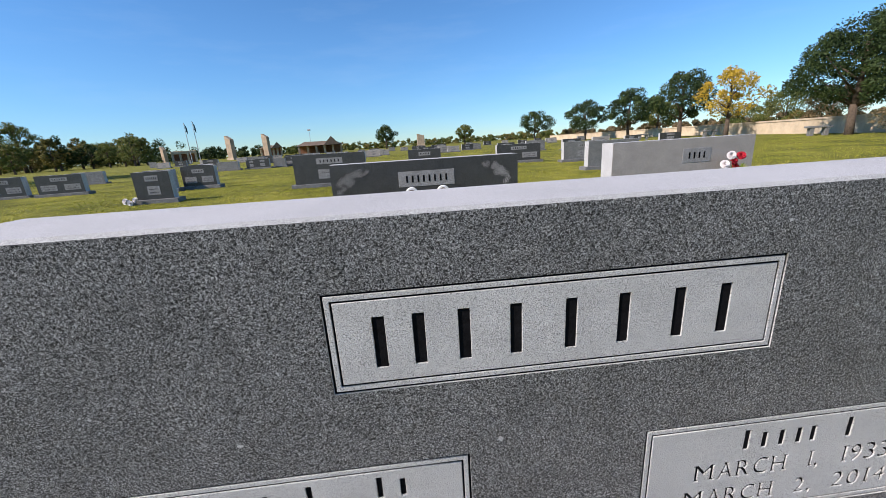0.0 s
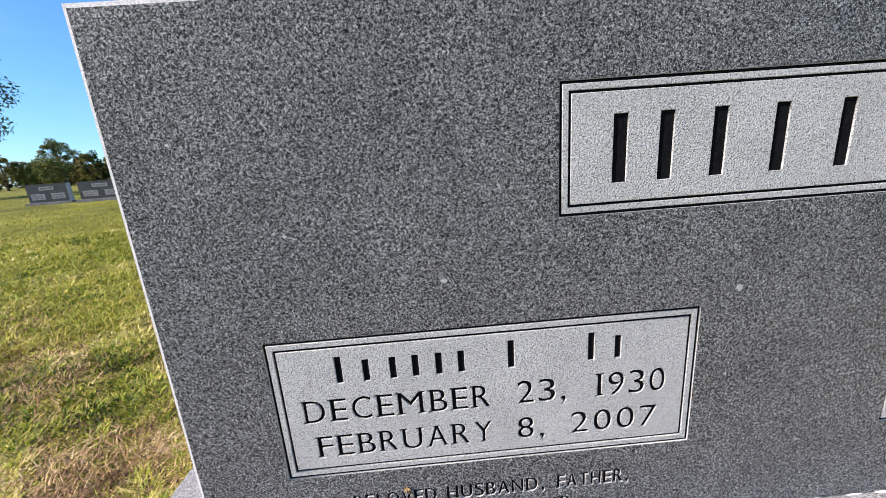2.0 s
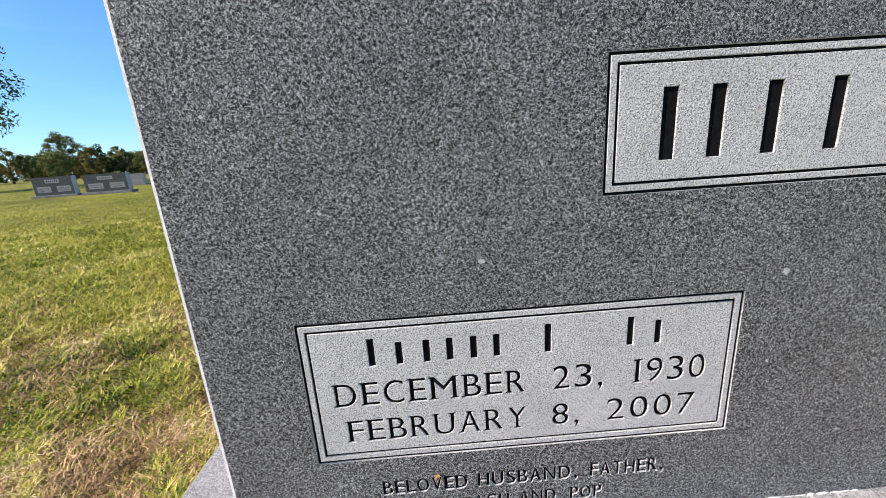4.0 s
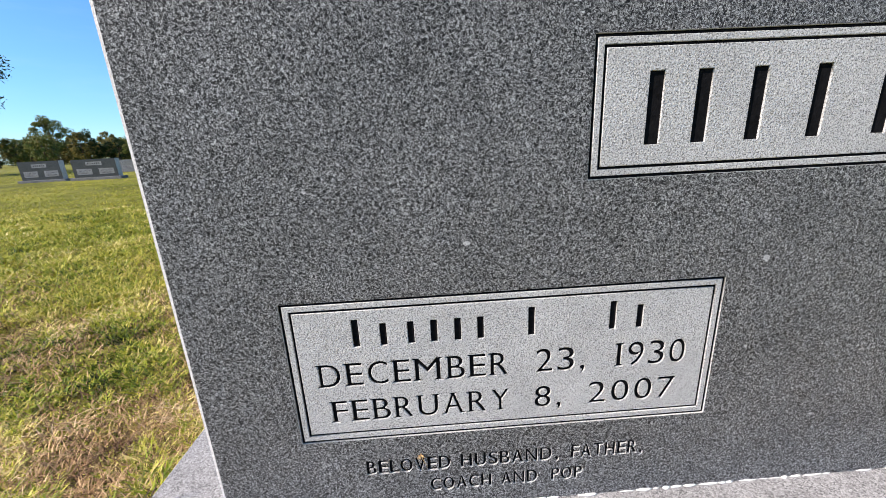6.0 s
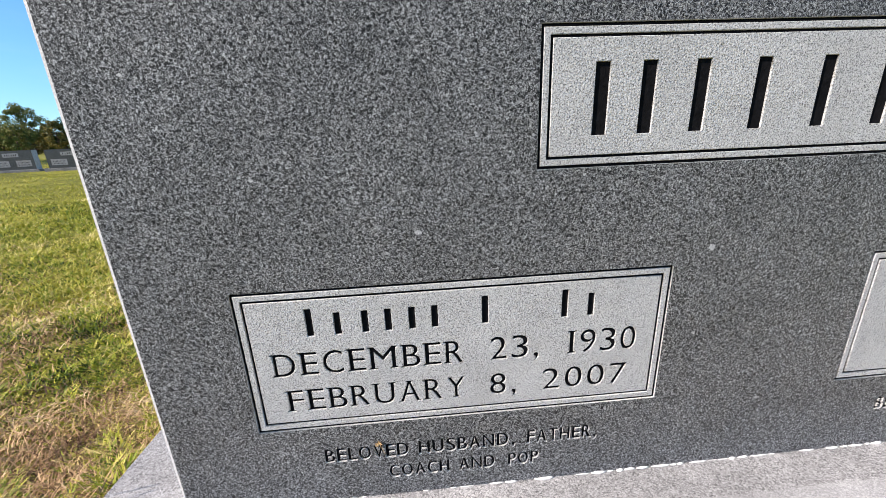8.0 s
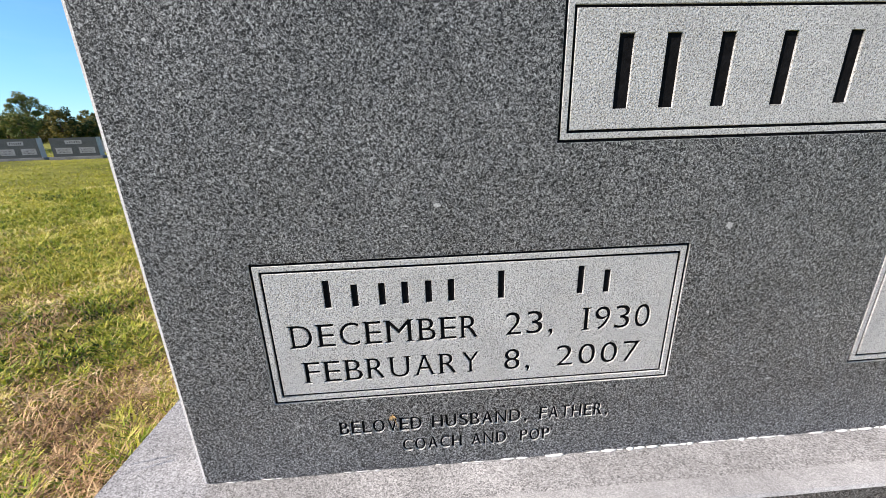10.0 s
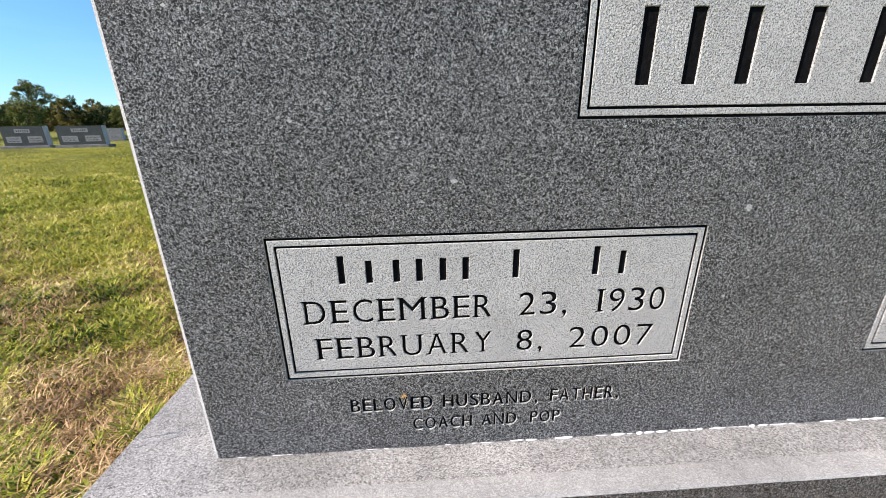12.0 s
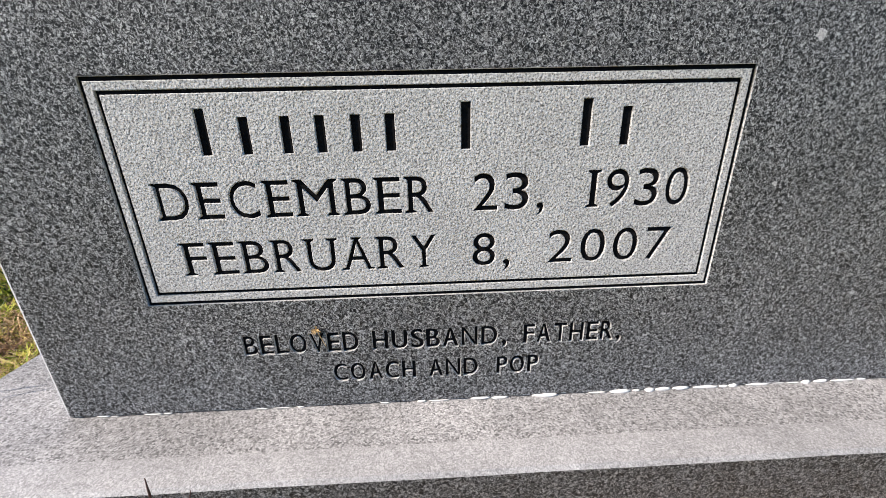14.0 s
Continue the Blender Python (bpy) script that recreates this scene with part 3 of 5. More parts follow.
epitaph = [g for w in (("BELOVED", -0.5732, 0.1488, -0.4643, 0.1690), ("HUSBAND,", -0.4505, 0.1488, -0.3225, 0.1690), ("FATHER,", -0.3031, 0.1488, -0.2080, 0.1690),
                       ("COACH", -0.4917, 0.1140, -0.4112, 0.1336), ("AND", -0.3971, 0.1140, -0.3484, 0.1336), ("POP", -0.3288, 0.1140, -0.2873, 0.1336),
                       ("BELOVED", 0.212, 0.1488, 0.320, 0.1690), ("WIFE,", 0.338, 0.1488, 0.408, 0.1690), ("MOTHER,", 0.426, 0.1488, 0.540, 0.1690),
                       ("TEACHER", 0.258, 0.1140, 0.366, 0.1336), ("AND", 0.384, 0.1140, 0.432, 0.1336)) for g in spaced(*w, thick=0.0009, slim=0.76)]
epitaph += bars([(0.450, 0.1140, 0.468, 0.1336), (0.472, 0.1140, 0.490, 0.1336), (0.494, 0.1140, 0.512, 0.1336)], 0.5)

INSET, GROOVE, BAND = 0.0052, 0.0040, 0.0056
plate("polished_face", [rectangle(W0 + INSET, Z0 + 0.002, W1 - INSET, Z1 - INSET)] + [rectangle(*p) for p in (P_NAME, P_LEFT, P_RIGHT)] + epitaph, 0.0, CUT, POLISHED, die, "polished speckled grey granite face", FROSTED, 0.0002)
for p, words in ((P_NAME, NAME_BARS), (P_LEFT, left_words), (P_RIGHT, right_words)):
    outer = grown(p, -GROOVE)
    inner = grown(outer, -BAND)
    plate("panel_border", [rectangle(*outer), rectangle(*inner)], 0.0003, CUT, FROSTED, die, "frosted border between cut lines", None, 0.0005)
    plate("panel_field", [rectangle(*grown(inner, -GROOVE))] + words, 0.0003, CUT, FROSTED, die, "frosted panel with cut lettering", None, 0.0006)
part("letter_paint", box(W0 + 0.05, CUT - 0.0004, Z0 + 0.02, W1 - 0.05, CUT - 0.0001, Z1 - 0.05), PAINT, die, "black paint in the cut letters")

# pale mineral spots in the polish
for k, (sx, sz, sr) in enumerate(((-0.434, 0.454, 0.0045), (-0.0855, 0.4146, 0.006), (-0.6015, 0.519, 0.003), (-0.53, 0.33, 0.0025), (-0.09, 0.30, 0.003), (-0.70, 0.62, 0.0025), (0.02, 0.19, 0.003), (0.30, 0.70, 0.004))):
    rk = random.Random(k)
    pts = [(sx + sr * rk.uniform(0.5, 1.0) * math.cos(a), -0.0002, sz + sr * rk.uniform(0.4, 0.9) * math.sin(a)) for a in (2 * math.pi * i / 9 for i in range(9))]
    back = [(x, 0.0004, z) for x, _, z in pts]
    mesh_object("pale_spot", pts + back, [tuple(range(9)), tuple(range(17, 8, -1))] + [(i, 9 + i, 9 + (i + 1) % 9, (i + 1) % 9) for i in range(9)], STEELED, die, "pale mineral spot")

plate("polished_back", [rectangle(W0 + INSET, Z0 + 0.002, W1 - INSET, Z1 - INSET)], DEEP - 0.0005, DEEP + 0.002, POLISHED, die, "plain polished granite back")

# squeezed-out setting compound in dabs along the joint
rng = random.Random(7)
bm = bmesh.new()
x = W0 + 0.03
while x < W1 - 0.02:
    length = rng.uniform(0.006, 0.03)
    if rng.random() < (0.4 if x < -0.35 else 0.7):
        r = rng.uniform(0.0006, 0.0022) * (0.6 if x < -0.4 else 1.2)
        m = Matrix.Translation((x + length / 2, 0.0005 - rng.uniform(0, 0.001), Z0 + 0.0012)) @ Matrix.Diagonal((length / 2, r, r * rng.uniform(0.7, 1.1), 1))
        made = bmesh.ops.create_icosphere(bm, subdivisions=2, radius=1.0, matrix=m)
        for v in made["verts"]:
            v.co += Vector((rng.uniform(-1, 1), rng.uniform(-1, 1), rng.uniform(-1, 1))) * r * 0.18
    x += length + rng.uniform(0.0, 0.006)
tagged(part("setting_compound", bm, PUTTY, headstone, "white setting compound squeezed from the joint", True), kind="stuff")


# ---- other headstones ----
def small_letters(bm, x0, z0, x1, z1, y, n, fill=0.5):
    """A row of plain upright bars."""
    w = (x1 - x0) / n
    for i in range(n):
        c = x0 + (i + 0.5) * w
        box(c - w * fill / 2, y - 0.0015, z0, c + w * fill / 2, y, z1, bm=bm)


def memorial(x, y, w, h, stone, label, turn=0.0, deep=0.2, name=True, lower=2, base_w=0.09, base_h=0.08, group="", top="flat", letters=7, name_x=0.0, name_w=0.36):
    """A headstone: base, tablet with pale top and ends, frosted name panel and lower panels with bars for the writing."""
    z = float(ground_z(x, y))
    ob = tagged(empty("headstone", pose(x, y, z, 0, 0, turn)), label, "headstone", group)
    part("base", box(-w / 2 - base_w, -0.07, -0.12, w / 2 + base_w, deep + 0.07, base_h, 0.006), BASE_DARK, ob, "grey granite base")
    bm = bmesh.new()
    n = 16
    outline = [(-w / 2, base_h), (w / 2, base_h)]
    for i in range(n + 1):
        u = 1 - 2 * i / n
        lift = {"flat": 0.0, "arc": 0.05 * (1 - u * u), "serp": 0.045 * math.cos(u * math.pi) - 0.045}[top]
        outline.append((u * w / 2, h + lift))
    front = [bm.verts.new((a, 0, b)) for a, b in outline]
    back = [bm.verts.new((a, deep, b)) for a, b in outline]
    bm.faces.new(front)
    bm.faces.new(back[::-1])
    for i in range(len(outline)):
        j = (i + 1) % len(outline)
        bm.faces.new((front[j], front[i], back[i], back[j]))
    bmesh.ops.recalc_face_normals(bm, faces=bm.faces)
    die = part("die", bm, stone, ob)
    die.data.materials.append(STEELED)
    for p in die.data.polygons:
        if p.normal.z > 0.5 or abs(p.normal.x) > 0.7:
            p.material_index = 1
    span = h - base_h
    if name:
        a, b = name_x * w - name_w * w / 2, name_x * w + name_w * w / 2
        lo, hi = h - span * 0.34, h - span * 0.14
        part("name_panel", box(a, -0.003, lo, b, 0.001, hi, 0.001, 1), PANEL_GREY, die, "frosted name panel")
        bm = bmesh.new()
        small_letters(bm, a + w * 0.03, lo + (hi - lo) * 0.28, b - w * 0.03, hi - (hi - lo) * 0.28, -0.003, letters, 0.3)
        tagged(part("lettering", bm, PAINT, die, "dark bars of lettering"), kind="stuff")
    for k in range(lower):
        c = 0.0 if lower == 1 else (-0.25 + 0.5 * k) * w
        lo, hi = base_h + span * 0.16, base_h + span * 0.48
        part("lower_panel", box(c - w * 0.17, -0.003, lo, c + w * 0.17, 0.001, hi, 0.001, 1), PANEL_GREY, die, "frosted lower panel")
        bm = bmesh.new()
        for r in range(2):
            zz = lo + (hi - lo) * (0.2 + 0.38 * r)
            small_letters(bm, c - w * 0.13, zz, c + w * 0.13, zz + (hi - lo) * 0.13, -0.003, 9, 0.25)
        tagged(part("lettering", bm, PAINT, die, "dark bars of lettering"), kind="stuff")
    return ob


def carved_spray(parent, x, z, flip, y=-0.001):
    """A shallow carved spray: blossoms of thin raised petal outlines along a drooping stem."""
    r = random.Random(3)
    for i in range(17):
        u = i / 16
        spread = 0.045 * (1 - u) + 0.012
        cx = x + flip * (0.035 + 0.21 * u ** 1.2) + r.uniform(-spread, spread) * 0.7
        cz = z - 0.17 * (1 - u) ** 2 - 0.02 * u + r.uniform(-spread, spread)
        rad = r.uniform(0.016, 0.030) * (1.1 - 0.5 * u)
        bm = bmesh.new()
        for k in range(5):
            a = 2 * math.pi * k / 5 + i
            px, pz = cx + math.cos(a) * rad * 0.62, cz + math.sin(a) * rad * 0.62
            n = 9
            ring = []
            for m in range(n):
                t = 2 * math.pi * m / n
                ring.append([bm.verts.new((px + math.cos(t) * rad * f, y - dy, pz + math.sin(t) * rad * f)) for f, dy in ((0.52, 0.0), (0.44, 0.002), (0.36, 0.0))])
            for m in range(n):
                p, q = ring[m], ring[(m + 1) % n]
                bm.faces.new((p[0], q[0], q[1], p[1]))
                bm.faces.new((p[1], q[1], q[2], p[2]))
        part("carved_blossom", bm, PANEL_GREY, parent, "carved blossom outline")


spray_stone = memorial(-0.04, 2.66, 1.53, 0.70, DARK_STONE, "dark polished granite headstone with carved blossom corners", 1.0, name_w=0.30, lower=0, letters=8)
spray_die = [c for c in spray_stone.children if c.name.startswith("die")][0]
carved_spray(spray_die, -0.72, 0.645, 1)
carved_spray(spray_die, 0.72, 0.645, -1)
for px in (-0.13, 0.13):
    bm = bmesh.new()
    bmesh.ops.create_cone(bm, cap_ends=True, segments=28, radius1=0.062, radius2=0.058, depth=0.012, matrix=Matrix.Translation((px, -0.006, 0.403)) @ Matrix.Diagonal((1, 1, 1.35, 1)) @ Matrix.Rotation(math.pi / 2, 4, "X"))
    part("oval_plaque", bm, WHITE_RIM, spray_die, "white-rimmed oval plaque")
    bm = bmesh.new()
    bmesh.ops.create_cone(bm, cap_ends=True, segments=28, radius1=0.048, radius2=0.048, depth=0.006, matrix=Matrix.Translation((px, -0.013, 0.403)) @ Matrix.Diagonal((1, 1, 1.35, 1)) @ Matrix.Rotation(math.pi / 2, 4, "X"))
    part("oval_centre", bm, OVAL_FILL, spray_die, "plain grey-brown oval centre")

small_panel_stone = memorial(2.43, 2.98, 1.42, 0.735, PALE_STONE, "pale grey granite headstone with a small name panel", 0.0, deep=0.2, name_x=0.09, name_w=0.2, lower=0, letters=4)
small_panel_die = [c for c in small_panel_stone.children if c.name.startswith("die")][0]
bm = bmesh.new()
small_letters(bm, 0.05, 0.40, 0.19, 0.43, 0.0, 5)
tagged(part("lettering", bm, PAINT, small_panel_die, "dark bars of small lettering"), kind="stuff")

SPECS = (
    # x, y, width, height, stone, turn, label, lower panels, top
    (-1.98, 8.6, 1.64, 0.74, DARK_STONE, 2.0, "dark granite headstone with a wide plain face", 1, "flat"),
    (0.38, 12.0, 1.05, 0.66, DARK_STONE, 0.0, "low dark granite headstone with a faint name", 0, "flat"),
    (3.62, 12.4, 1.52, 0.63, DARK_STONE, 0.0, "dark granite headstone with a pale name panel", 2, "flat"),
    (5.45, 11.3, 1.40, 0.62, MID_STONE, 0.0, "grey granite headstone with a pale lit end", 1, "flat"),
    (4.65, 8.2, 1.22, 0.66, MID_STONE, 0.0, "grey granite headstone on a projecting base", 1, "flat"),
    (-5.26, 7.55, 0.66, 0.62, DARK_STONE, 6.0, "narrow upright dark granite headstone with a pale tablet", 1, "flat"),
    (-5.95, 10.6, 0.86, 0.60, DARK_STONE, 4.0, "dark granite headstone with twin carved hearts", 2, "arc"),
    (-6.75, 10.2, 0.7, 0.58, DARK_STONE, 4.0, "dark granite headstone beside a taller one", 1, "flat"),
    (-10.2, 11.4, 1.15, 0.60, DARK_STONE, 8.0, "dark granite headstone with a pale name panel", 2, "flat"),
    (-11.85, 11.5, 1.05, 0.62, DARK_STONE, 8.0, "dark granite headstone with an arched carving", 2, "flat"),
    (-11.65, 12.9, 0.5, 0.56, MID_STONE, 8.0, "small grey granite headstone", 0, "flat"),
    (-13.9, 17.2, 1.15, 0.54, MID_STONE, 6.0, "grey granite headstone with two lower panels", 2, "flat"),
    (-10.5, 22.6, 1.16, 0.50, MID_STONE, 3.0, "grey granite headstone with worn lettering", 2, "flat"),
    (-9.3, 22.9, 0.6, 0.52, DARK_STONE, 3.0, "small dark granite headstone", 1, "flat"),
    (-8.6, 22.7, 0.75, 0.56, DARK_STONE, 2.0, "dark granite headstone with a plain face", 1, "flat"),
    (-7.8, 23.2, 0.7, 0.52, MID_STONE, 2.0, "grey granite headstone with a pale panel", 1, "flat"),
    (-7.0, 23.6, 1.2, 0.60, DARK_STONE, 1.0, "wide dark granite headstone", 2, "flat"),
    (7.9, 23.2, 1.2, 0.66, MID_STONE, 0.0, "grey granite headstone with two panels", 2, "flat"),
    (9.5, 21.5, 1.1, 0.62, DARK_STONE, 0.0, "dark granite headstone with worn lettering", 1, "flat"),
    (18.3, 25.2, 1.5, 0.60, DARK_STONE, -4.0, "dark granite headstone with a wide face", 1, "flat"),
    (14.6, 23.8, 0.9, 0.58, DARK_STONE, 0.0, "small dark granite headstone", 1, "flat"),
    (12.3, 23.4, 1.1, 0.62, PALE_STONE, 0.0, "pale granite headstone with faint lettering", 1, "flat"),
    (6.2, 23.9, 1.1, 0.60, DARK_STONE, 0.0, "dark granite headstone with a pale panel", 2, "flat"),
)
for x, y, w, h, stone, turn, label, lower, top in SPECS:
    memorial(x, y, w, h, stone, label, turn, lower=lower, top=top, letters=6, group="granite headstones on the lawn")

# farther rows: three kinds, copied
far_kinds = [memorial(-16.5, 33.0, 1.2, 0.6, DARK_STONE, "distant dark granite headstone", 0, name=True, lower=1, group="distant headstones"),
             memorial(-13.0, 34.0, 1.0, 0.58, MID_STONE, "distant grey granite headstone", 0, lower=2, group="distant headstones"),
             memorial(3.5, 38.0, 1.1, 0.55, PALE_STONE, "distant pale granite headstone", 0, lower=1, group="distant headstones")]
rf = random.Random(11)
for row in range(7):
    y = 34 + row * 5.2
    for col in range(9):
        x = rf.uniform(-0.62, 0.50) * (y + 2)
        if abs(x + y * 0.02) < 1.5 and row < 3:
            continue
        copy_thing(rf.choice(far_kinds), pose(x, y + rf.uniform(-0.8, 0.8), float(ground_z(x, y)), 0, 0, rf.uniform(-4, 6)))


# ---- benches, vase ----
def bench(x, y, turn):
    z = float(ground_z(x, y))
    ob = tagged(empty("bench", pose(x, y, z, 0, 0, turn)), "grey granite bench on two block supports", "bench", "granite benches")
    part("seat", box(-0.55, -0.18, 0.40, 0.55, 0.18, 0.5, 0.015), MID_STONE, ob)
    for s in (-0.32, 0.32):
        part("support", box(s - 0.09, -0.14, -0.1, s + 0.09, 0.14, 0.4, 0.01), MID_STONE, ob)
    return ob


for x, y, t in ((21.5, 18.2, -20.0), (24.5, 29.2, -10.0), (21.3, 33.0, -5.0)):
    bench(x, y, t)

vase = tagged(empty("flower_vase", pose(2.84, 2.86, 0.09)), "vase of red and white silk flowers before a headstone", "flowers")
bm = bmesh.new()
prof = ((0.0, 0.0), (0.045, 0.0), (0.04, 0.02), (0.03, 0.1), (0.05, 0.24), (0.055, 0.27), (0.045, 0.27), (0.0, 0.25))
rings = [[bm.verts.new((r * math.cos(2 * math.pi * k / 16), r * math.sin(2 * math.pi * k / 16), z)) for k in range(16)] for r, z in prof[1:-1]]
for a, b in zip(rings[:-1], rings[1:]):
    for k in range(16):
        bm.faces.new((a[k], a[(k + 1) % 16], b[(k + 1) % 16], b[k]))
bm.faces.new(rings[0][::-1])
bm.faces.new(rings[-1])
part("vase", bm, STEEL, vase, "grey metal vase", True)


def blossom(parent, c, r, mat, seed):
    """A full blossom of cupped petals in four whorls, turned outwards."""
    rr = random.Random(seed)
    bm = bmesh.new()
    face = Vector((rr.uniform(-0.5, 0.5), -1.0, rr.uniform(0.1, 0.8))).to_track_quat("Z", "Y").to_matrix().to_4x4()
    for whorl, (n, tilt, size) in enumerate(((4, 8, 0.55), (6, 30, 0.8), (8, 55, 0.95), (9, 82, 1.0))):
        for k in range(n):
            turn = face @ Matrix.Rotation(2 * math.pi * (k + 0.4 * whorl) / n + rr.uniform(-0.2, 0.2), 4, "Z") @ Matrix.Rotation(radians(tilt + rr.uniform(-10, 10)), 4, "X")
            pts = [(-0.2, 0, 0.0), (0.2, 0, 0.0), (0.5, 0.12, 0.55), (0.3, 0.02, 0.95), (-0.3, 0.02, 0.95), (-0.5, 0.12, 0.55)]
            bm.faces.new([bm.verts.new(Vector(c) + turn @ (Vector(p) * r * size)) for p in pts])
    return part("blossom", bm, mat, parent, "red blossom" if mat is PETAL_RED else "white blossom")


rb = random.Random(5)
for k, (dx, dz, mat) in enumerate(((-0.03, 0.41, PETAL_RED), (0.05, 0.45, PETAL_RED), (0.0, 0.36, PETAL_RED), (-0.09, 0.38, PETAL_WHITE), (-0.05, 0.46, PETAL_WHITE), (0.03, 0.32, PETAL_RED), (-0.1, 0.31, PETAL_WHITE))):
    blossom(vase, (dx, rb.uniform(-0.06, 0.0), dz), 0.042, mat, k)
leaves = bmesh.new()
for k in range(26):
    a, e = rb.uniform(-0.4, 3.6), rb.uniform(0.2, 1.2)
    d = Vector((math.cos(a) * math.cos(e), -abs(math.sin(a)) * math.cos(e) * 0.6, math.sin(e)))
    s = d.cross(Vector((0.3, 1, 0.2))).normalized() * 0.018
    o = Vector((0.04, -0.01, 0.27))
    leaves.faces.new([leaves.verts.new(p) for p in (o, o + d * 0.06 + s, o + d * 0.13, o + d * 0.06 - s)])
part("foliage", leaves, TUFT, vase, "green silk leaves")

# pale flowers laid at the foot of a narrow stone
for k, (turn, tilt, length) in enumerate(((5, 30, 0.13), (-25, 50, 0.11), (30, 55, 0.12), (170, 40, 0.10), (-70, 45, 0.10), (95, 60, 0.12))):
    d = Vector((math.cos(radians(turn)) * math.cos(radians(tilt)), math.sin(radians(turn)) * math.cos(radians(tilt)), math.sin(radians(tilt))))
    s = Vector((-math.sin(radians(turn)), math.cos(radians(turn)), 0))
    u = d.cross(s)
    bm = bmesh.new()
    rows = []
    for i in range(6):
        f = i / 5
        c = Vector((0, 0, 0.28)) + d * length * f + Vector((0, 0, -0.05 * f * f))
        w = 0.026 * math.sin(math.pi * min(f * 0.92 + 0.06, 1.0))
        rows.append([bm.verts.new(c - s * w), bm.verts.new(c - u * w * 0.3), bm.verts.new(c + s * w)])
    for a, b in zip(rows[:-1], rows[1:]):
        bm.faces.new((a[0], a[1], b[1], b[0]))
        bm.faces.new((a[1], a[2], b[2], b[1]))
    part("leaf", bm, TUFT, vase, "green silk leaf", True)

posy = tagged(empty("flower_posy", pose(-5.62, 7.36, float(ground_z(-5.62, 7.36)) + 0.03)), "small posy of white flowers on the grass", "flowers")
for k in range(5):
    blossom(posy, (rb.uniform(-0.12, 0.12), rb.uniform(-0.05, 0.05), 0.03 + rb.uniform(0, 0.05)), 0.055, PETAL_WHITE, 40 + k)


# ---- blades ----
def blades(name, roots, heights, widths, lean, mat, seed, flat=0.0):
    """Many bent tapering blades in one mesh."""
    r = np.random.default_rng(seed)
    n = len(roots)
    a = r.uniform(0, 2 * np.pi, n)
    d = np.stack([np.cos(a), np.sin(a), np.zeros(n)], -1)
    side = np.stack([-np.sin(a), np.cos(a), np.zeros(n)], -1)
    tw = r.uniform(-0.6, 0.6, n)[:, None]
    side = side * np.cos(tw) + d * np.sin(tw)
    ln = (lean * r.uniform(0.3, 1.6, n) * heights)[:, None]
    up = np.array([0, 0, 1.0])
    hz = (heights * (1 - flat * r.uniform(0.6, 1.0, n)))[:, None]
    w = (widths / 2)[:, None]
    p0 = roots
    p1 = roots + d * ln * 0.35 + up * hz * 0.6
    p2 = roots + d * ln + up * hz
    v = np.stack([p0 - side * w, p0 + side * w, p1 - side * w * 0.75, p1 + side * w * 0.75, p2], 1).reshape(-1, 3)
    b = np.arange(n)[:, None] * 5
    f = np.concatenate([b + np.array([[0, 1, 3]]), b + np.array([[0, 3, 2]]), b + np.array([[2, 3, 4]])], 1).reshape(-1, 3)
    me = bpy.data.meshes.new(name)
    me.vertices.add(len(v))
    me.vertices.foreach_set("co", v.astype(np.float32).ravel())
    me.loops.add(f.size)
    me.loops.foreach_set("vertex_index", f.astype(np.int32).ravel())
    me.polygons.add(len(f))
    me.polygons.foreach_set("loop_start", np.arange(0, f.size, 3, dtype=np.int32))
    me.update(calc_edges=True)
    me.materials.append(mat)
    return new(name, me)


def on_base(x, y, pad=0.0):
    return (x > -0.905 - pad) & (x < 0.905 + pad) & (y > -0.083 - pad) & (y < 0.268 + pad)


def scatter(n, az0, az1, r0, r1, seed, power=1.0, cx=-0.44, cy=-0.42):
    r = np.random.default_rng(seed)
    az = np.radians(r.uniform(az0, az1, n))
    u = r.uniform(0, 1, n)
    rad = r0 * (r1 / r0) ** (u ** power)
    x, y = cx + rad * np.sin(az), cy + rad * np.cos(az)
    keep = ~on_base(x, y, 0.004)
    x, y, rad = x[keep], y[keep], rad[keep]
    return np.stack([x, y, ground_z(x, y) - 0.003], -1), rad, r


def lumpy(p, s, k=0.0):
    return np.sin(p[:, 0] * s + k) * np.cos(p[:, 1] * s * 1.2 + 2 * k) + 0.5 * np.sin(p[:, 0] * s * 2.3 + p[:, 1] * s * 1.9)


def off_front(p):
    """True away from the trodden soil before the base."""
    wave = 0.05 * np.sin(p[:, 1] * 40) + 0.04 * np.sin(p[:, 0] * 17)
    return ~((p[:, 0] > -0.97 + 0.6 * wave) & (p[:, 0] < 1.1 + wave) & (p[:, 1] < -0.05 + 0.5 * wave) & (p[:, 1] > -0.30 + wave))


def turf(count, az0, az1, r0, r1, seed, width, label, cx=-0.44, mat=None):
    """Short uneven grass, in clumps with dark gaps between them."""
    roots, rad, r = scatter(count, az0, az1, r0, r1, seed, cx=cx)
    dense = np.clip(0.6 + 0.5 * lumpy(roots, 9.0) + 0.35 * lumpy(roots, 31.0, 0.5), 0.12, 1.0)
    keep = off_front(roots) & (r.uniform(0, 1, len(roots)) < dense)
    roots, rad, dense = roots[keep], rad[keep], dense[keep]
    hh = r.uniform(0.009, 0.030, len(roots)) * (0.45 + 0.7 * dense) * (0.9 + 0.12 * np.minimum(rad, 4))
    ob = blades("lawn_grass", roots, hh, r.uniform(0.0024, 0.0058, len(roots)) * (width + 0.16 * rad), 0.85, mat or LAWN, seed + 10, 0.3)
    return tagged(ob, label, "grass", kind="stuff")


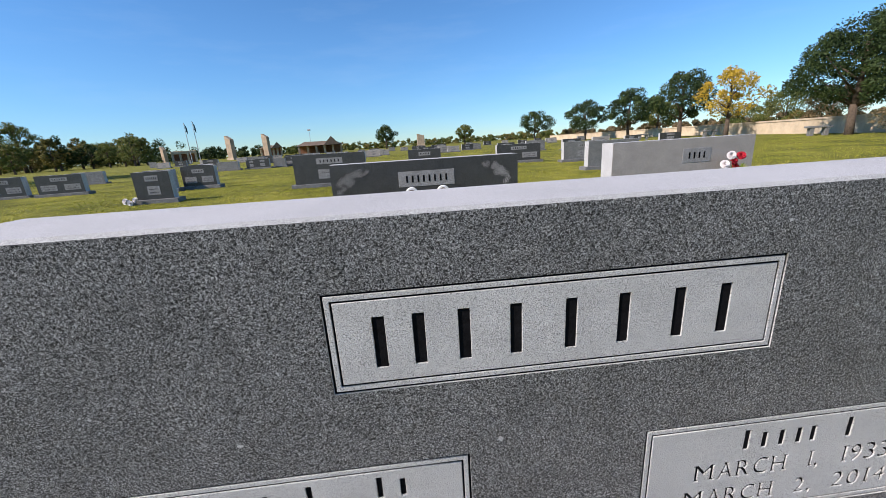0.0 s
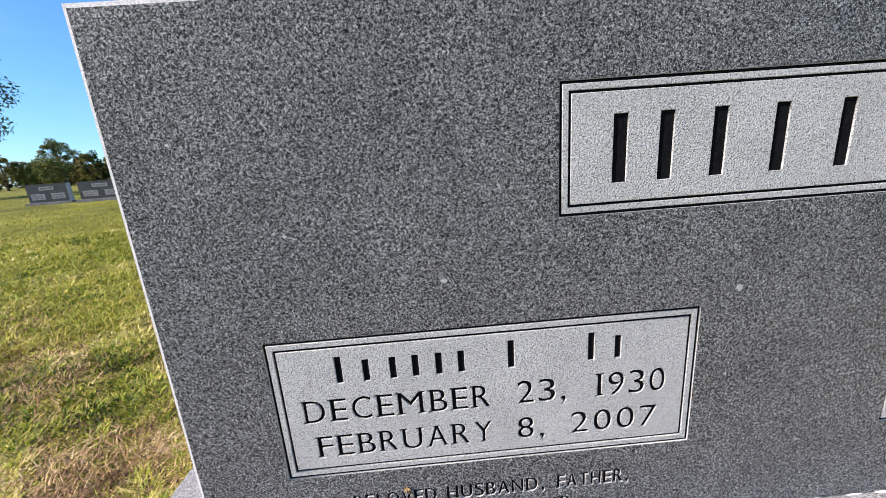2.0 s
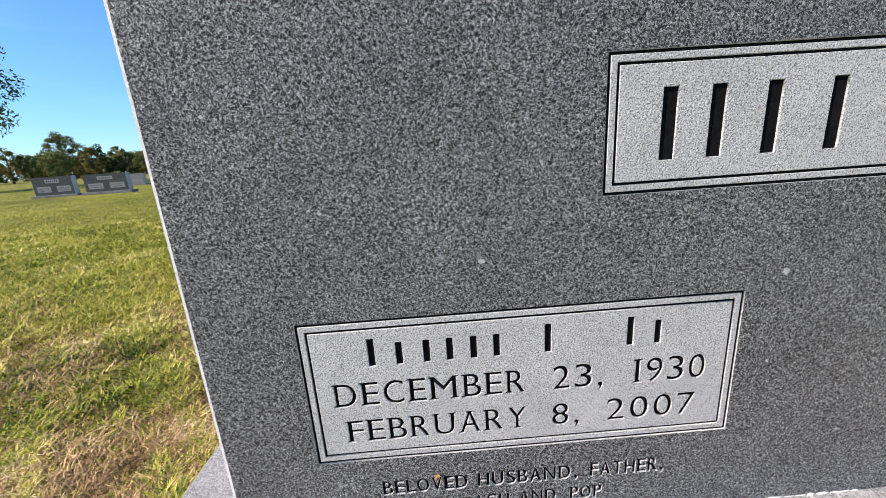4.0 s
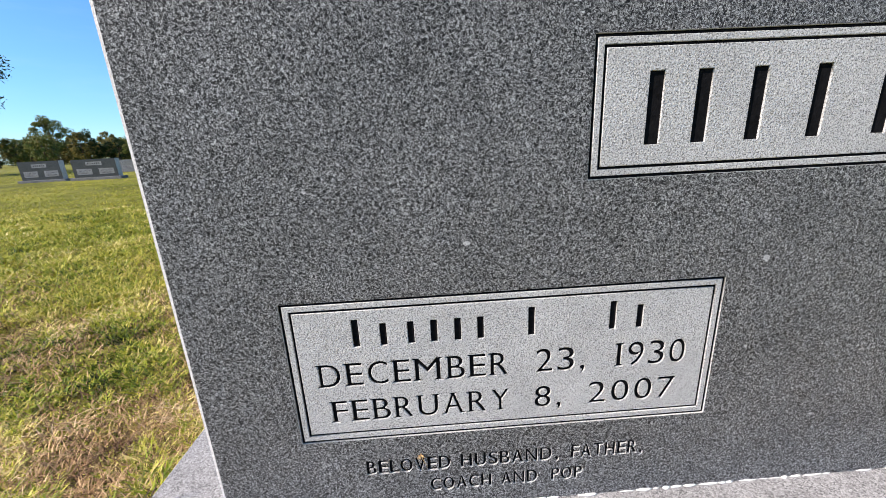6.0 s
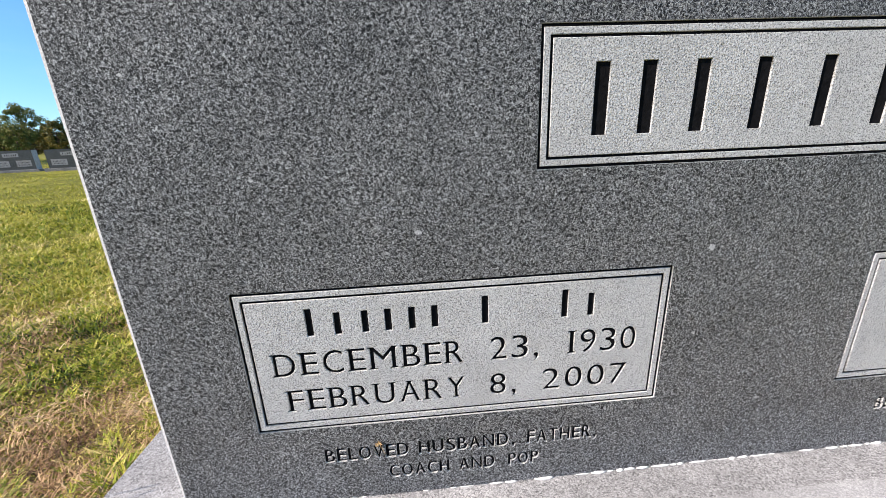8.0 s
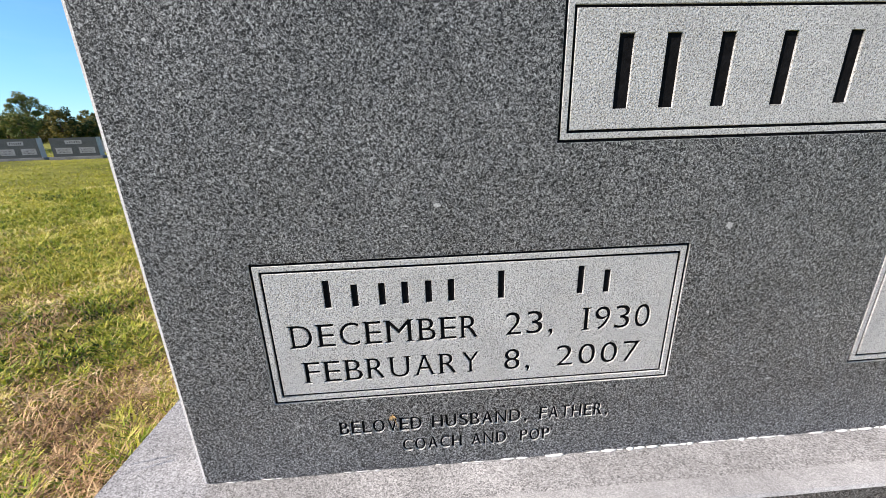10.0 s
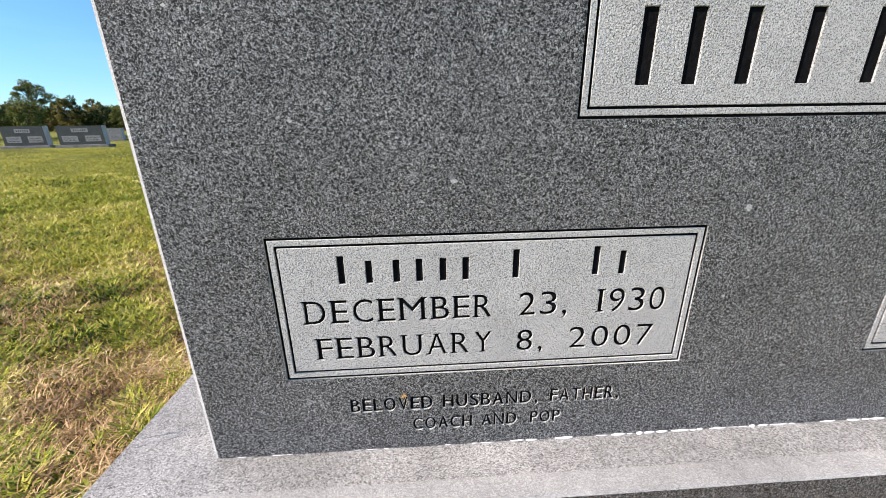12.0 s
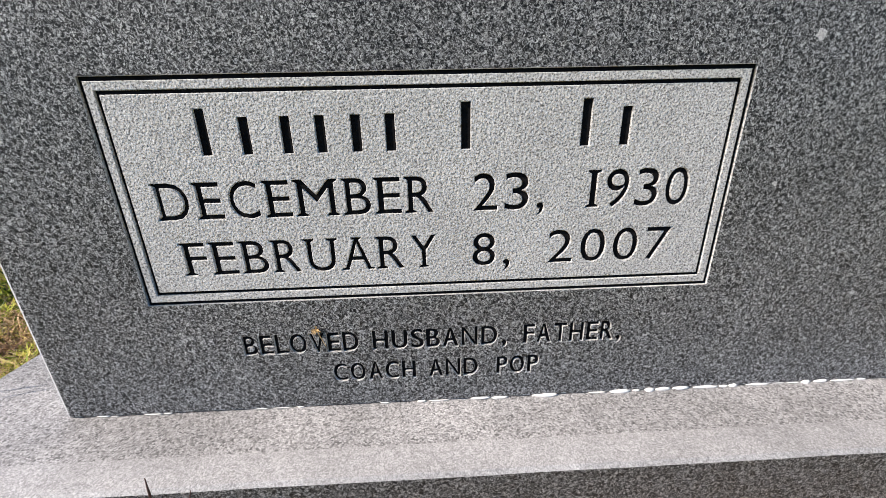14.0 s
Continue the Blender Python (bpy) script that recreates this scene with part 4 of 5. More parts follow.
turf(240000, -62, -24, 0.36, 6.0, 21, 1.0, "short mown grass, green with yellowed straw")
turf(130000, 0, 360, 0.5, 14.0, 24, 1.1, "short mown grass round the stone", -0.1, LAWN_FAR)
roots, rad, r = scatter(90000, -62, -26, 0.36, 4.0, 22)
dry = np.clip(0.42 - 0.6 * lumpy(roots, 5.0, 0.8), 0.06, 1.0) * np.clip(1.5 - 0.4 * rad, 0.15, 1)
keep = (r.uniform(0, 1, len(roots)) < dry) & off_front(roots)
roots, rad = roots[keep], rad[keep]
straw = blades("dry_straw", roots + np.array([0, 0, 0.006]), r.uniform(0.012, 0.034, len(roots)), r.uniform(0.0011, 0.0026, len(roots)) * (1.0 + 0.4 * rad), 1.0, STRAW, 32, 0.6)
tagged(straw, "dry straw lying among the grass", "grass", kind="stuff")
roots, rad, r = scatter(190000, -58, 60, 2.2, 40.0, 23, cx=-0.17)
keep = roots[:, 1] > 0.6
roots, rad = roots[keep], rad[keep]
hh = r.uniform(0.02, 0.045, len(roots))
lawn_far = blades("lawn_grass", roots, hh, 0.003 + 0.0007 * rad, 1.2, LAWN_FAR, 33, 0.4)
tagged(lawn_far, "short mown grass farther off, green and yellow", "grass", kind="stuff")

# thatch and soil before the base
rs = np.random.default_rng(41)
n = 26000
x, y = rs.uniform(-1.25, 0.35, n), -0.09 - rs.uniform(0, 1, n) ** 1.1 * 0.22
bare = np.clip((x + 0.66) / 0.42, 0, 1) ** 0.8 * np.clip(1.15 - np.abs(y + 0.09) / 0.22, 0, 1)
keep = (rs.uniform(0, 1, n) > bare * 1.05) & ~on_base(x, y, 0.003)
x, y = x[keep], y[keep]
roots = np.stack([x, y, ground_z(x, y) + 0.001], -1)
thatch = blades("dry_straw", roots, rs.uniform(0.003, 0.012, len(x)) * np.where(x < -0.70, 1.4, 1.0), rs.uniform(0.0006, 0.0019, len(x)), 1.2, STRAW, 42, 0.85)
tagged(thatch, "matted dry straw on bare soil before the stone", "grass", kind="stuff")
# a ragged mat of chaff where the bare soil ends
n = 5200
x = rs.uniform(-0.20, 0.42, n)
y = -0.135 - 0.05 * lattice(x, 0 * x, 0.06, 8) + 0.06 * np.clip(x, 0, 0.5) - rs.uniform(0, 1, n) ** 0.8 * 0.13
keep = (rs.uniform(0, 1, n) < np.clip((x + 0.16) / 0.16, 0.1, 1)) & ~on_base(x, y, 0.004)
x, y = x[keep], y[keep]
roots = np.stack([x, y, ground_z(x, y) + 0.001], -1)
chaff = blades("dry_straw", roots, rs.uniform(0.006, 0.022, len(x)), rs.uniform(0.0008, 0.0026, len(x)), 1.2, STRAW, 43, 0.75)
tagged(chaff, "brown chaff and straw at the edge of the bare soil", "grass", kind="stuff")
n = 9000
x, y = rs.uniform(-1.25, 0.5, n), -0.088 - rs.uniform(0, 1, n) ** 1.3 * 0.25
s = rs.uniform(0.0006, 0.0036, n) * rs.uniform(0.3, 1.3, n) * np.where(x > -0.45, 0.6, 1.2)
g5 = (1 + 5 ** 0.5) / 2
octa = np.array([(-1, g5, 0), (1, g5, 0), (-1, -g5, 0), (1, -g5, 0), (0, -1, g5), (0, 1, g5), (0, -1, -g5), (0, 1, -g5), (g5, 0, -1), (g5, 0, 1), (-g5, 0, -1), (-g5, 0, 1)]) / 1.9
of = np.array([(0, 11, 5), (0, 5, 1), (0, 1, 7), (0, 7, 10), (0, 10, 11), (1, 5, 9), (5, 11, 4), (11, 10, 2), (10, 7, 6), (7, 1, 8), (3, 9, 4), (3, 4, 2), (3, 2, 6), (3, 6, 8), (3, 8, 9), (4, 9, 5), (2, 4, 11), (6, 2, 10), (8, 6, 7), (9, 8, 1)])
v = np.stack([x, y, ground_z(x, y)], -1)[:, None] + octa[None] * s[:, None, None] * rs.uniform(0.45, 1.25, (n, 12, 1)) * np.array([1.3, 1.3, 0.6])
m2 = 420
x2, y2 = rs.uniform(-1.1, 0.6, m2), -0.10 - rs.uniform(0, 1, m2) * 0.16
s2 = rs.uniform(0.0015, 0.0062, m2) * rs.uniform(0.4, 1.0, m2)
v2 = np.stack([x2, y2, ground_z(x2, y2) - 0.002], -1)[:, None] + octa[None] * s2[:, None, None] * rs.uniform(0.45, 1.25, (m2, 12, 1)) * np.array([1.3, 1.3, 0.6])
v, n = np.concatenate([v, v2]), n + m2
SOIL = plain("sandy soil clods", (0.46, 0.31, 0.175), 0.95, 90.0, 0.4)
clods = mesh_object("soil_crumbs", v.reshape(-1, 3).tolist(), (np.arange(n)[:, None, None] * 12 + of[None]).reshape(-1, 3).tolist(), SOIL)
for p in clods.data.polygons:
    p.use_smooth = True
tagged(clods, "crumbs of dry sandy soil along the base", "soil", kind="stuff")


def tuft(x, y, specs, label, mat=None):
    """A few broad blades from one root; each blade bows over in a curve. specs: turn, length, rise, width."""
    z = float(ground_z(x, y)) - 0.002
    bm = bmesh.new()
    for k, (turn, length, rise, width) in enumerate(specs):
        d = Vector((math.cos(radians(turn)), math.sin(radians(turn)), 0))
        s = Vector((-d.y, d.x, 0))
        rows = []
        for i in range(8):
            u = i / 7
            c = Vector((0, 0, 0)) + d * length * (u ** 1.25) + Vector((0, 0, rise * math.sin(min(u * 1.9, 2.4) * 0.9)))
            w = width / 2 * (0.5 + 1.2 * u if u < 0.4 else (1.0 - u) / 0.6 * 0.98) + 0.00015
            rows.append((bm.verts.new(c - s * w + Vector((0, 0, w * 0.4))), bm.verts.new(c - Vector((0, 0, w * 0.25))), bm.verts.new(c + s * w + Vector((0, 0, w * 0.4)))))
        for a, b in zip(rows[:-1], rows[1:]):
            bm.faces.new((a[0], a[1], b[1], b[0]))
            bm.faces.new((a[1], a[2], b[2], b[1]))
    ob = part("grass_tuft", bm, mat or TUFT, None, "", True)
    ob.matrix_world = pose(x, y, z)
    return tagged(ob, label, "grass", "grass tufts at the foot of the stone")


tuft(-0.545, -0.108, ((8, 0.075, 0.048, 0.0036), (2, 0.05, 0.036, 0.003), (25, 0.03, 0.03, 0.003), (176, 0.095, 0.008, 0.0034), (183, 0.08, 0.012, 0.003), (168, 0.05, 0.018, 0.003), (172, 0.03, 0.03, 0.0028), (-70, 0.03, 0.012, 0.0026), (-95, 0.035, 0.016, 0.0028), (95, 0.006, 0.056, 0.003), (70, 0.012, 0.046, 0.0028), (110, 0.012, 0.040, 0.0026), (40, 0.02, 0.04, 0.0026), (190, 0.05, 0.02, 0.0026)), "sprawling green grass tuft at the foot of the base")
for x, y, n, seed in ((-0.548, -0.128, 22, 51), (-0.525, -0.140, 16, 52), (-0.57, -0.15, 14, 53), (-0.50, -0.155, 14, 54)):
    rt = random.Random(seed)
    tuft(x, y, [(rt.uniform(0, 360), rt.uniform(0.01, 0.035), rt.uniform(0.008, 0.03), rt.uniform(0.0014, 0.0026)) for _ in range(n)], "dry yellowed grass tuft before the base", PALE_TUFT)
tuft(-0.322, -0.112, ((40, 0.010, 0.045, 0.0042), (160, 0.020, 0.026, 0.004), (15, 0.02, 0.016, 0.004), (-80, 0.035, 0.010, 0.004), (-95, 0.045, 0.006, 0.0038), (-40, 0.022, 0.018, 0.004), (-120, 0.02, 0.014, 0.0036), (140, 0.012, 0.030, 0.0036), (0, 0.022, 0.012, 0.004), (-70, 0.02, 0.024, 0.0036)), "upright leafy green tuft in sandy soil")
tuft(-0.46, -0.165, ((80, 0.01, 0.05, 0.003), (110, 0.012, 0.045, 0.003), (60, 0.014, 0.04, 0.003)), "small pale green grass tuft")
tuft(-0.86, -0.10, ((30, 0.03, 0.03, 0.003), (80, 0.02, 0.04, 0.003), (10, 0.025, 0.02, 0.003)), "small green tuft at the corner of the base")
tuft(0.0, -0.19, ((30, 0.05, 0.03, 0.004), (120, 0.04, 0.03, 0.004), (70, 0.03, 0.05, 0.004), (200, 0.05, 0.02, 0.004)), "yellow-green grass tuft on sandy soil")
for x, y, seed in ((-0.66, -0.2, 1), (-0.58, -0.19, 2), (-0.42, -0.2, 3), (-0.25, -0.2, 4), (-0.1, -0.17, 5), (-0.74, -0.17, 6), (0.06, -0.2, 7), (0.13, -0.17, 8), (0.02, -0.23, 9), (0.2, -0.2, 10), (0.05, -0.155, 11), (0.10, -0.135, 12), (-0.03, -0.17, 13), (0.15, -0.125, 14)):
    rt = random.Random(seed)
    tuft(x, y, [(rt.uniform(0, 360), rt.uniform(0.015, 0.04), rt.uniform(0.015, 0.045), rt.uniform(0.002, 0.0035)) for _ in range(8)], "short yellow-green grass tuft in straw")

def tube(points, radii, n=6):
    """One closed tapering tube along a bent line."""
    bm = bmesh.new()
    rings = []
    for i, p in enumerate(points):
        d = (points[min(i + 1, len(points) - 1)] - points[max(i - 1, 0)]).normalized()
        s = d.cross(Vector((0.2, 1, 0.1))).normalized()
        u = d.cross(s)
        rings.append([bm.verts.new(p + (s * math.cos(2 * math.pi * k / n) + u * math.sin(2 * math.pi * k / n)) * radii[i]) for k in range(n)])
    for a, b in zip(rings[:-1], rings[1:]):
        for k in range(n):
            bm.faces.new((a[k], a[(k + 1) % n], b[(k + 1) % n], b[k]))
    bm.faces.new(rings[0][::-1])
    bm.faces.new(rings[-1])
    return bm


# dark dry stems rising before the base, and a few bent over its end
for x, y, lx, ly, top in ((-0.592, -0.122, 0.010, -0.004, 0.147), (-0.592, -0.122, 0.036, -0.004, 0.134), (-0.594, -0.122, -0.022, -0.004, 0.124),
                          (-0.925, 0.02, 0.05, 0.01, 0.096), (-0.93, 0.05, 0.055, -0.01, 0.094)):
    pts = [Vector((lx * u ** 1.4, ly * u, -0.004 + (top + 0.004) * u)) for u in (0.0, 0.2, 0.4, 0.6, 0.8, 0.9, 1.0)]
    stem = part("dry_stem", tube(pts, (0.0005, 0.00045, 0.0004, 0.0004, 0.0005, 0.0008, 0.0003)), STEM, None, "", True)
    stem.matrix_world = pose(x, y, float(ground_z(x, y)))
    tagged(stem, "thin dark dry grass stem beside the base", "grass stem", "dry stems beside the base")

# short broken twigs standing in the sand
rt = random.Random(23)
for x, y in ((-0.205, -0.142), (-0.196, -0.147), (-0.238, -0.151), (-0.262, -0.140), (-0.150, -0.150), (-0.118, -0.146), (-0.392, -0.131), (-0.285, -0.149), (-0.175, -0.158)):
    reach, lean = rt.uniform(0.010, 0.026), rt.uniform(-0.016, 0.012)
    pts = [Vector((lean * u + rt.uniform(-0.001, 0.001), -0.004 * u, -0.003 + reach * u)) for u in (0.0, 0.35, 0.7, 1.0)]
    twig = part("twig", tube(pts, (0.0008, 0.0007, 0.0006, 0.0003), 5), STEM, None, "", True)
    twig.matrix_world = pose(x, y, float(ground_z(x, y)))
    tagged(twig, "short broken brown twig in sandy soil", "twig", "twigs in the bare soil")

# a dried seed head caught on the lettering
bm = bmesh.new()
rh = random.Random(9)
for k in range(16):
    a = rh.uniform(0, 2 * math.pi)
    cone(bm, (0, 0, 0), (math.cos(a) * rh.uniform(0.003, 0.007), -rh.uniform(0.001, 0.005), math.sin(a) * rh.uniform(0.003, 0.006)), 0.0007, 0.0002, 5)
cone(bm, (0, -0.001, 0), (0.007, -0.001, -0.018), 0.0005, 0.0003, 5)
seed_head = part("seed_head", bm, SEED)
seed_head.matrix_world = pose(-0.502, -0.0008, 0.174)
tagged(seed_head, "dried tan seed head stuck to the granite", "seed head")


# ---- trees ----
def leaf_mesh(name, centres, radii, per, leaf, mat, seed, parent):
    """A crown: many small leaf clumps strewn through uneven lobes."""
    r = np.random.default_rng(seed)
    c = np.repeat(np.array(centres), per, 0)
    rr = np.repeat(np.array(radii), per)
    n = len(c)
    d = r.normal(size=(n, 3))
    d /= np.linalg.norm(d, axis=1)[:, None]
    rad = rr * r.uniform(0.35, 1.0, n) ** 0.6
    p = c + d * rad[:, None] * np.array([1, 1, 0.8])
    t1 = r.normal(size=(n, 3))
    t1 /= np.linalg.norm(t1, axis=1)[:, None]
    t2 = np.cross(t1, d + 0.3 * r.normal(size=(n, 3)))
    t2 /= np.linalg.norm(t2, axis=1)[:, None] + 1e-9
    s = (leaf * r.uniform(0.5, 1.4, n))[:, None]
    v = np.stack([p - t1 * s, p + t2 * s * 0.45, p + t1 * s, p - t2 * s * 0.45], 1).reshape(-1, 3)
    f = (np.arange(n)[:, None] * 4 + np.arange(4)[None])
    me = bpy.data.meshes.new(name)
    me.from_pydata(v.tolist(), [], f.tolist())
    me.materials.append(mat)
    ob = new(name, me)
    ob.parent = parent
    return ob


def tree(x, y, h, w, mat, label, seed, trunk=0.22, lobes=26, per=110, leaf=0.22, thin=1.0, z0=None, group=""):
    """A tapered trunk, forking limbs and a crown of leaf clumps at the limbs' ends."""
    r = random.Random(seed)
    z = float(ground_z(x, y)) if z0 is None else z0
    ob = tagged(empty("tree", pose(x, y, z, 0, 0, r.uniform(0, 360))), label, "tree", group)
    bm = bmesh.new()
    tr = h * 0.028
    cone(bm, (0, 0, -0.2), (0.05 * h * r.uniform(-0.3, 0.3), 0.02 * h, h * trunk), tr * 1.3, tr, 10)
    top = Vector((0, 0.02 * h, h * trunk))
    cone(bm, top, (0, 0, h * 0.8), tr, tr * 0.25, 8)
    ends, radii = [], []
    for k in range(lobes):
        u = (k + 0.5) / lobes
        zz = h * (trunk + 0.06 + (0.88 - trunk) * u)
        prof = math.sin(math.pi * min(max((u * 0.86 + 0.12), 0), 1)) ** 0.7
        a = k * 2.4 + r.uniform(-0.4, 0.4)
        rad = w / 2 * prof * r.uniform(0.45, 0.95)
        e = Vector((math.cos(a) * rad, math.sin(a) * rad, zz + r.uniform(-0.03, 0.03) * h))
        ends.append(tuple(e))
        radii.append(w * r.uniform(0.08, 0.18))
        if k % 2 == 0:
            s = Vector((0, 0, max(h * trunk * 0.9, zz - rad * 0.9)))
            cone(bm, s, e, tr * 0.45, tr * 0.1, 6)
    part("trunk", bm, BARK, ob, "", True)
    leaf_mesh("crown", ends, radii, int(per * thin), leaf, mat, seed, ob)
    return ob


def polar(az, dist):
    return -0.17 + dist * math.sin(radians(az)), -0.45 + dist * math.cos(radians(az))


TREES = (
    # azimuth, distance, height, width, leaves, label, thin
    (18.8, 88, 6.2, 7.6, LEAF_OAK, "round dark green oak tree on the lawn", 1.0),
    (25.5, 60, 5.2, 5.9, LEAF_OAK, "round dark green oak tree on the lawn", 1.0),
    (30.9, 48, 5.1, 5.2, LEAF_OAK, "dark green oak tree with a broken crown", 1.0),
    (36.7, 40, 5.4, 5.0, LEAF_OAK, "dark green oak tree with a short trunk", 1.0),
    (41.4, 37, 5.0, 4.6, LEAF_YELLOW, "yellow autumn tree with a thin open crown", 0.45),
    (34.2, 57, 4.6, 5.0, LEAF_MIXED, "green tree behind other trees", 0.8),
    (-2.9, 128, 7.2, 8.0, LEAF_OAK, "solitary round dark oak tree", 1.0),
    (8.7, 128, 6.0, 6.0, LEAF_MIXED, "green tree with a browning crown", 0.8),
    (-42.3, 112, 9.4, 7.5, LEAF_MIXED, "tall uneven green tree rising above the woods", 0.7),
    (-33.2, 112, 6.4, 4.6, LEAF_OAK, "dark upright tree at the wood's edge", 1.0),
    (-52.2, 34, 9.5, 11.0, LEAF_OAK, "large dark green tree with spreading limbs", 1.6),
)
for k, (az, dist, h, w, mat, label, thin) in enumerate(TREES):
    x, y = polar(az, dist)
    tree(x, y, h, w, mat, label, 100 + k, trunk=0.3, thin=thin, leaf=0.075 * (1 + dist / 120), per=480 if h > 9 else 330)
x, y = polar(51.6, 28.3)
tree(x, y, 5.4, 6.0, LEAF_OAK, "large dark green oak tree beside the wall", 131, trunk=0.27, lobes=44, per=750, leaf=0.065)
for k, (az, dist, h, w, mat) in enumerate(((46.5, 46, 3.4, 5.0, LEAF_MIXED), (50.0, 44, 3.2, 4.6, SCRUB), (58.0, 42, 3.6, 5.0, SCRUB), (43.5, 52, 2.6, 4.5, LEAF_MIXED))):
    x, y = polar(az, dist)
    tree(x, y, h, w, mat, "brushy autumn thicket behind the wall", 150 + k, trunk=0.08, lobes=18, per=420, leaf=0.075, group="thickets behind the wall")
x, y = polar(55.0, 26.5)
tree(x, y, 1.5, 2.3, SCRUB, "bare twiggy bush before the wall", 171, trunk=0.05, lobes=18, per=60, leaf=0.06)


def woods(name, az0, az1, d0, d1, h0, h1, count, mat, label, seed):
    """A belt of far trees in one mesh."""
    r = random.Random(seed)
    cs, rs_ = [], []
    for k in range(count):
        az, d = r.uniform(az0, az1), r.uniform(d0, d1)
        x, y = polar(az, d)
        h = r.uniform(h0, h1)
        for j in range(5):
            cs.append((x + r.uniform(-0.32, 0.32) * h, y + r.uniform(-0.3, 0.3) * h, h * r.uniform(0.12, 0.85)))
            rs_.append(h * r.uniform(0.14, 0.26))
    ob = leaf_mesh(name, cs, rs_, 110, 0.26, mat, seed, None)
    return tagged(ob, label, "woods", kind="stuff")


rw = random.Random(77)
for k in range(30):
    x, y = polar(-66 + 34 * (k + rw.uniform(0.1, 0.9)) / 30, rw.uniform(98, 116))
    kind_of_leaf = rw.choice((LEAF_MIXED, LEAF_MIXED, LEAF_OAK, LEAF_AUTUMN))
    tree(x, y, rw.uniform(3.8, 6.6), rw.uniform(3.8, 6.0), kind_of_leaf, "rounded tree at the front of the woods", 300 + k, trunk=0.16, lobes=20, per=110, leaf=0.2, thin=rw.uniform(0.7, 1.1), group="trees along the field's edge")
woods("far_woods", -64, -33, 112, 135, 4.0, 6.4, 80, LEAF_MIXED, "belt of dark mixed woods along the field's edge", 61)
woods("far_woods", -64, -28, 125, 150, 4.5, 6.5, 60, LEAF_OAK, "darker trees standing behind the first belt", 62)
woods("far_woods", -33, -17, 150, 190, 3.0, 5.0, 60, LEAF_OAK, "low far trees behind the columns", 63)
woods("far_woods", -17, 25, 190, 240, 2.2, 4.4, 260, LEAF_MIXED, "low far trees on the horizon", 64)
woods("far_woods", 22, 62, 80, 110, 1.2, 2.6, 140, SCRUB, "dry brown brush beyond the wall", 65)


# ---- wall, columns, buildings ----
def arc_wall():
    """The long curved retaining wall with a coping, seen across the lawn."""
    pts = [polar(az, d) for az, d in ((21, 84), (27, 68), (33, 54), (38, 46), (42.8, 40), (47, 35), (52.8, 30.5), (57.2, 29), (62, 28.5), (68, 29))]
    bm = bmesh.new()
    prev = None
    for i, (x, y) in enumerate(pts):
        a, b = Vector((*pts[max(i - 1, 0)], 0)), Vector((*pts[min(i + 1, len(pts) - 1)], 0))
        t = (b - a).normalized()
        nrm = Vector((-t.y, t.x, 0)) * 0.2
        c = Vector((x, y, 0))
        z = float(ground_z(x, y))
        h = 0.92
        sect = [c - nrm + Vector((0, 0, z - 0.3)), c - nrm + Vector((0, 0, h - 0.1)), c - nrm * 1.25 + Vector((0, 0, h - 0.1)), c - nrm * 1.25 + Vector((0, 0, h)),
                c + nrm * 1.25 + Vector((0, 0, h)), c + nrm * 1.25 + Vector((0, 0, h - 0.1)), c + nrm + Vector((0, 0, h - 0.1)), c + nrm + Vector((0, 0, z - 0.3))]
        ring = [bm.verts.new(p) for p in sect]
        if prev:
            for k in range(7):
                bm.faces.new((prev[k], prev[k + 1], ring[k + 1], ring[k]))
        else:
            bm.faces.new(ring)
        prev = ring
    bm.faces.new(prev[::-1])
    bmesh.ops.recalc_face_normals(bm, faces=bm.faces)
    return tagged(part("stone_wall", bm, WALL_STONE), "long low curved tan stone wall with a coping", "wall", kind="structure")


arc_wall()


def column(az, dist, h, w):
    x, y = polar(az, dist)
    ob = tagged(empty("stone_column", pose(x, y, float(ground_z(x, y)), 0, 0, az)), "tall tan stone column with a slanted top", "column", "slant-topped stone columns")
    bm = box(-w / 2, -w * 0.35, -0.3, w / 2, w * 0.35, h, 0.03, 1)
    for v in bm.verts:
        if v.co.z > h - 0.1:
            v.co.z -= (v.co.x / w + 0.5) * 0.8
    part("shaft", bm, TAN_BLOCK, ob)
    part("plinth", box(-w * 0.7, -w * 0.5, -0.3, w * 0.7, w * 0.5, 0.4, 0.03, 1), TAN_BLOCK, ob)


column(-23.4, 92, 4.9, 1.4)
column(-19.1, 95, 5.2, 1.3)
column(-30.6, 108, 3.9, 1.1)
column(2.2, 165, 5.2, 3.0)


def portico():
    x, y = polar(-28.6, 112)
    ob = tagged(empty("portico", pose(x, y, 0, 0, 0, 24)), "small tan portico with square red-brown bays", "building")
    part("beam", box(-2.6, -0.6, 2.0, 2.6, 0.6, 2.7, 0.05, 1), WALL_STONE, ob)
    part("back_wall", box(-2.5, 0.45, -0.3, 2.5, 0.6, 2.0), RED_BRICK, ob)
    for px in (-2.35, -0.8, 0.8, 2.35):
        part("pillar", box(px - 0.22, -0.55, -0.3, px + 0.22, 0.4, 2.0, 0.03, 1), WALL_STONE, ob)


portico()


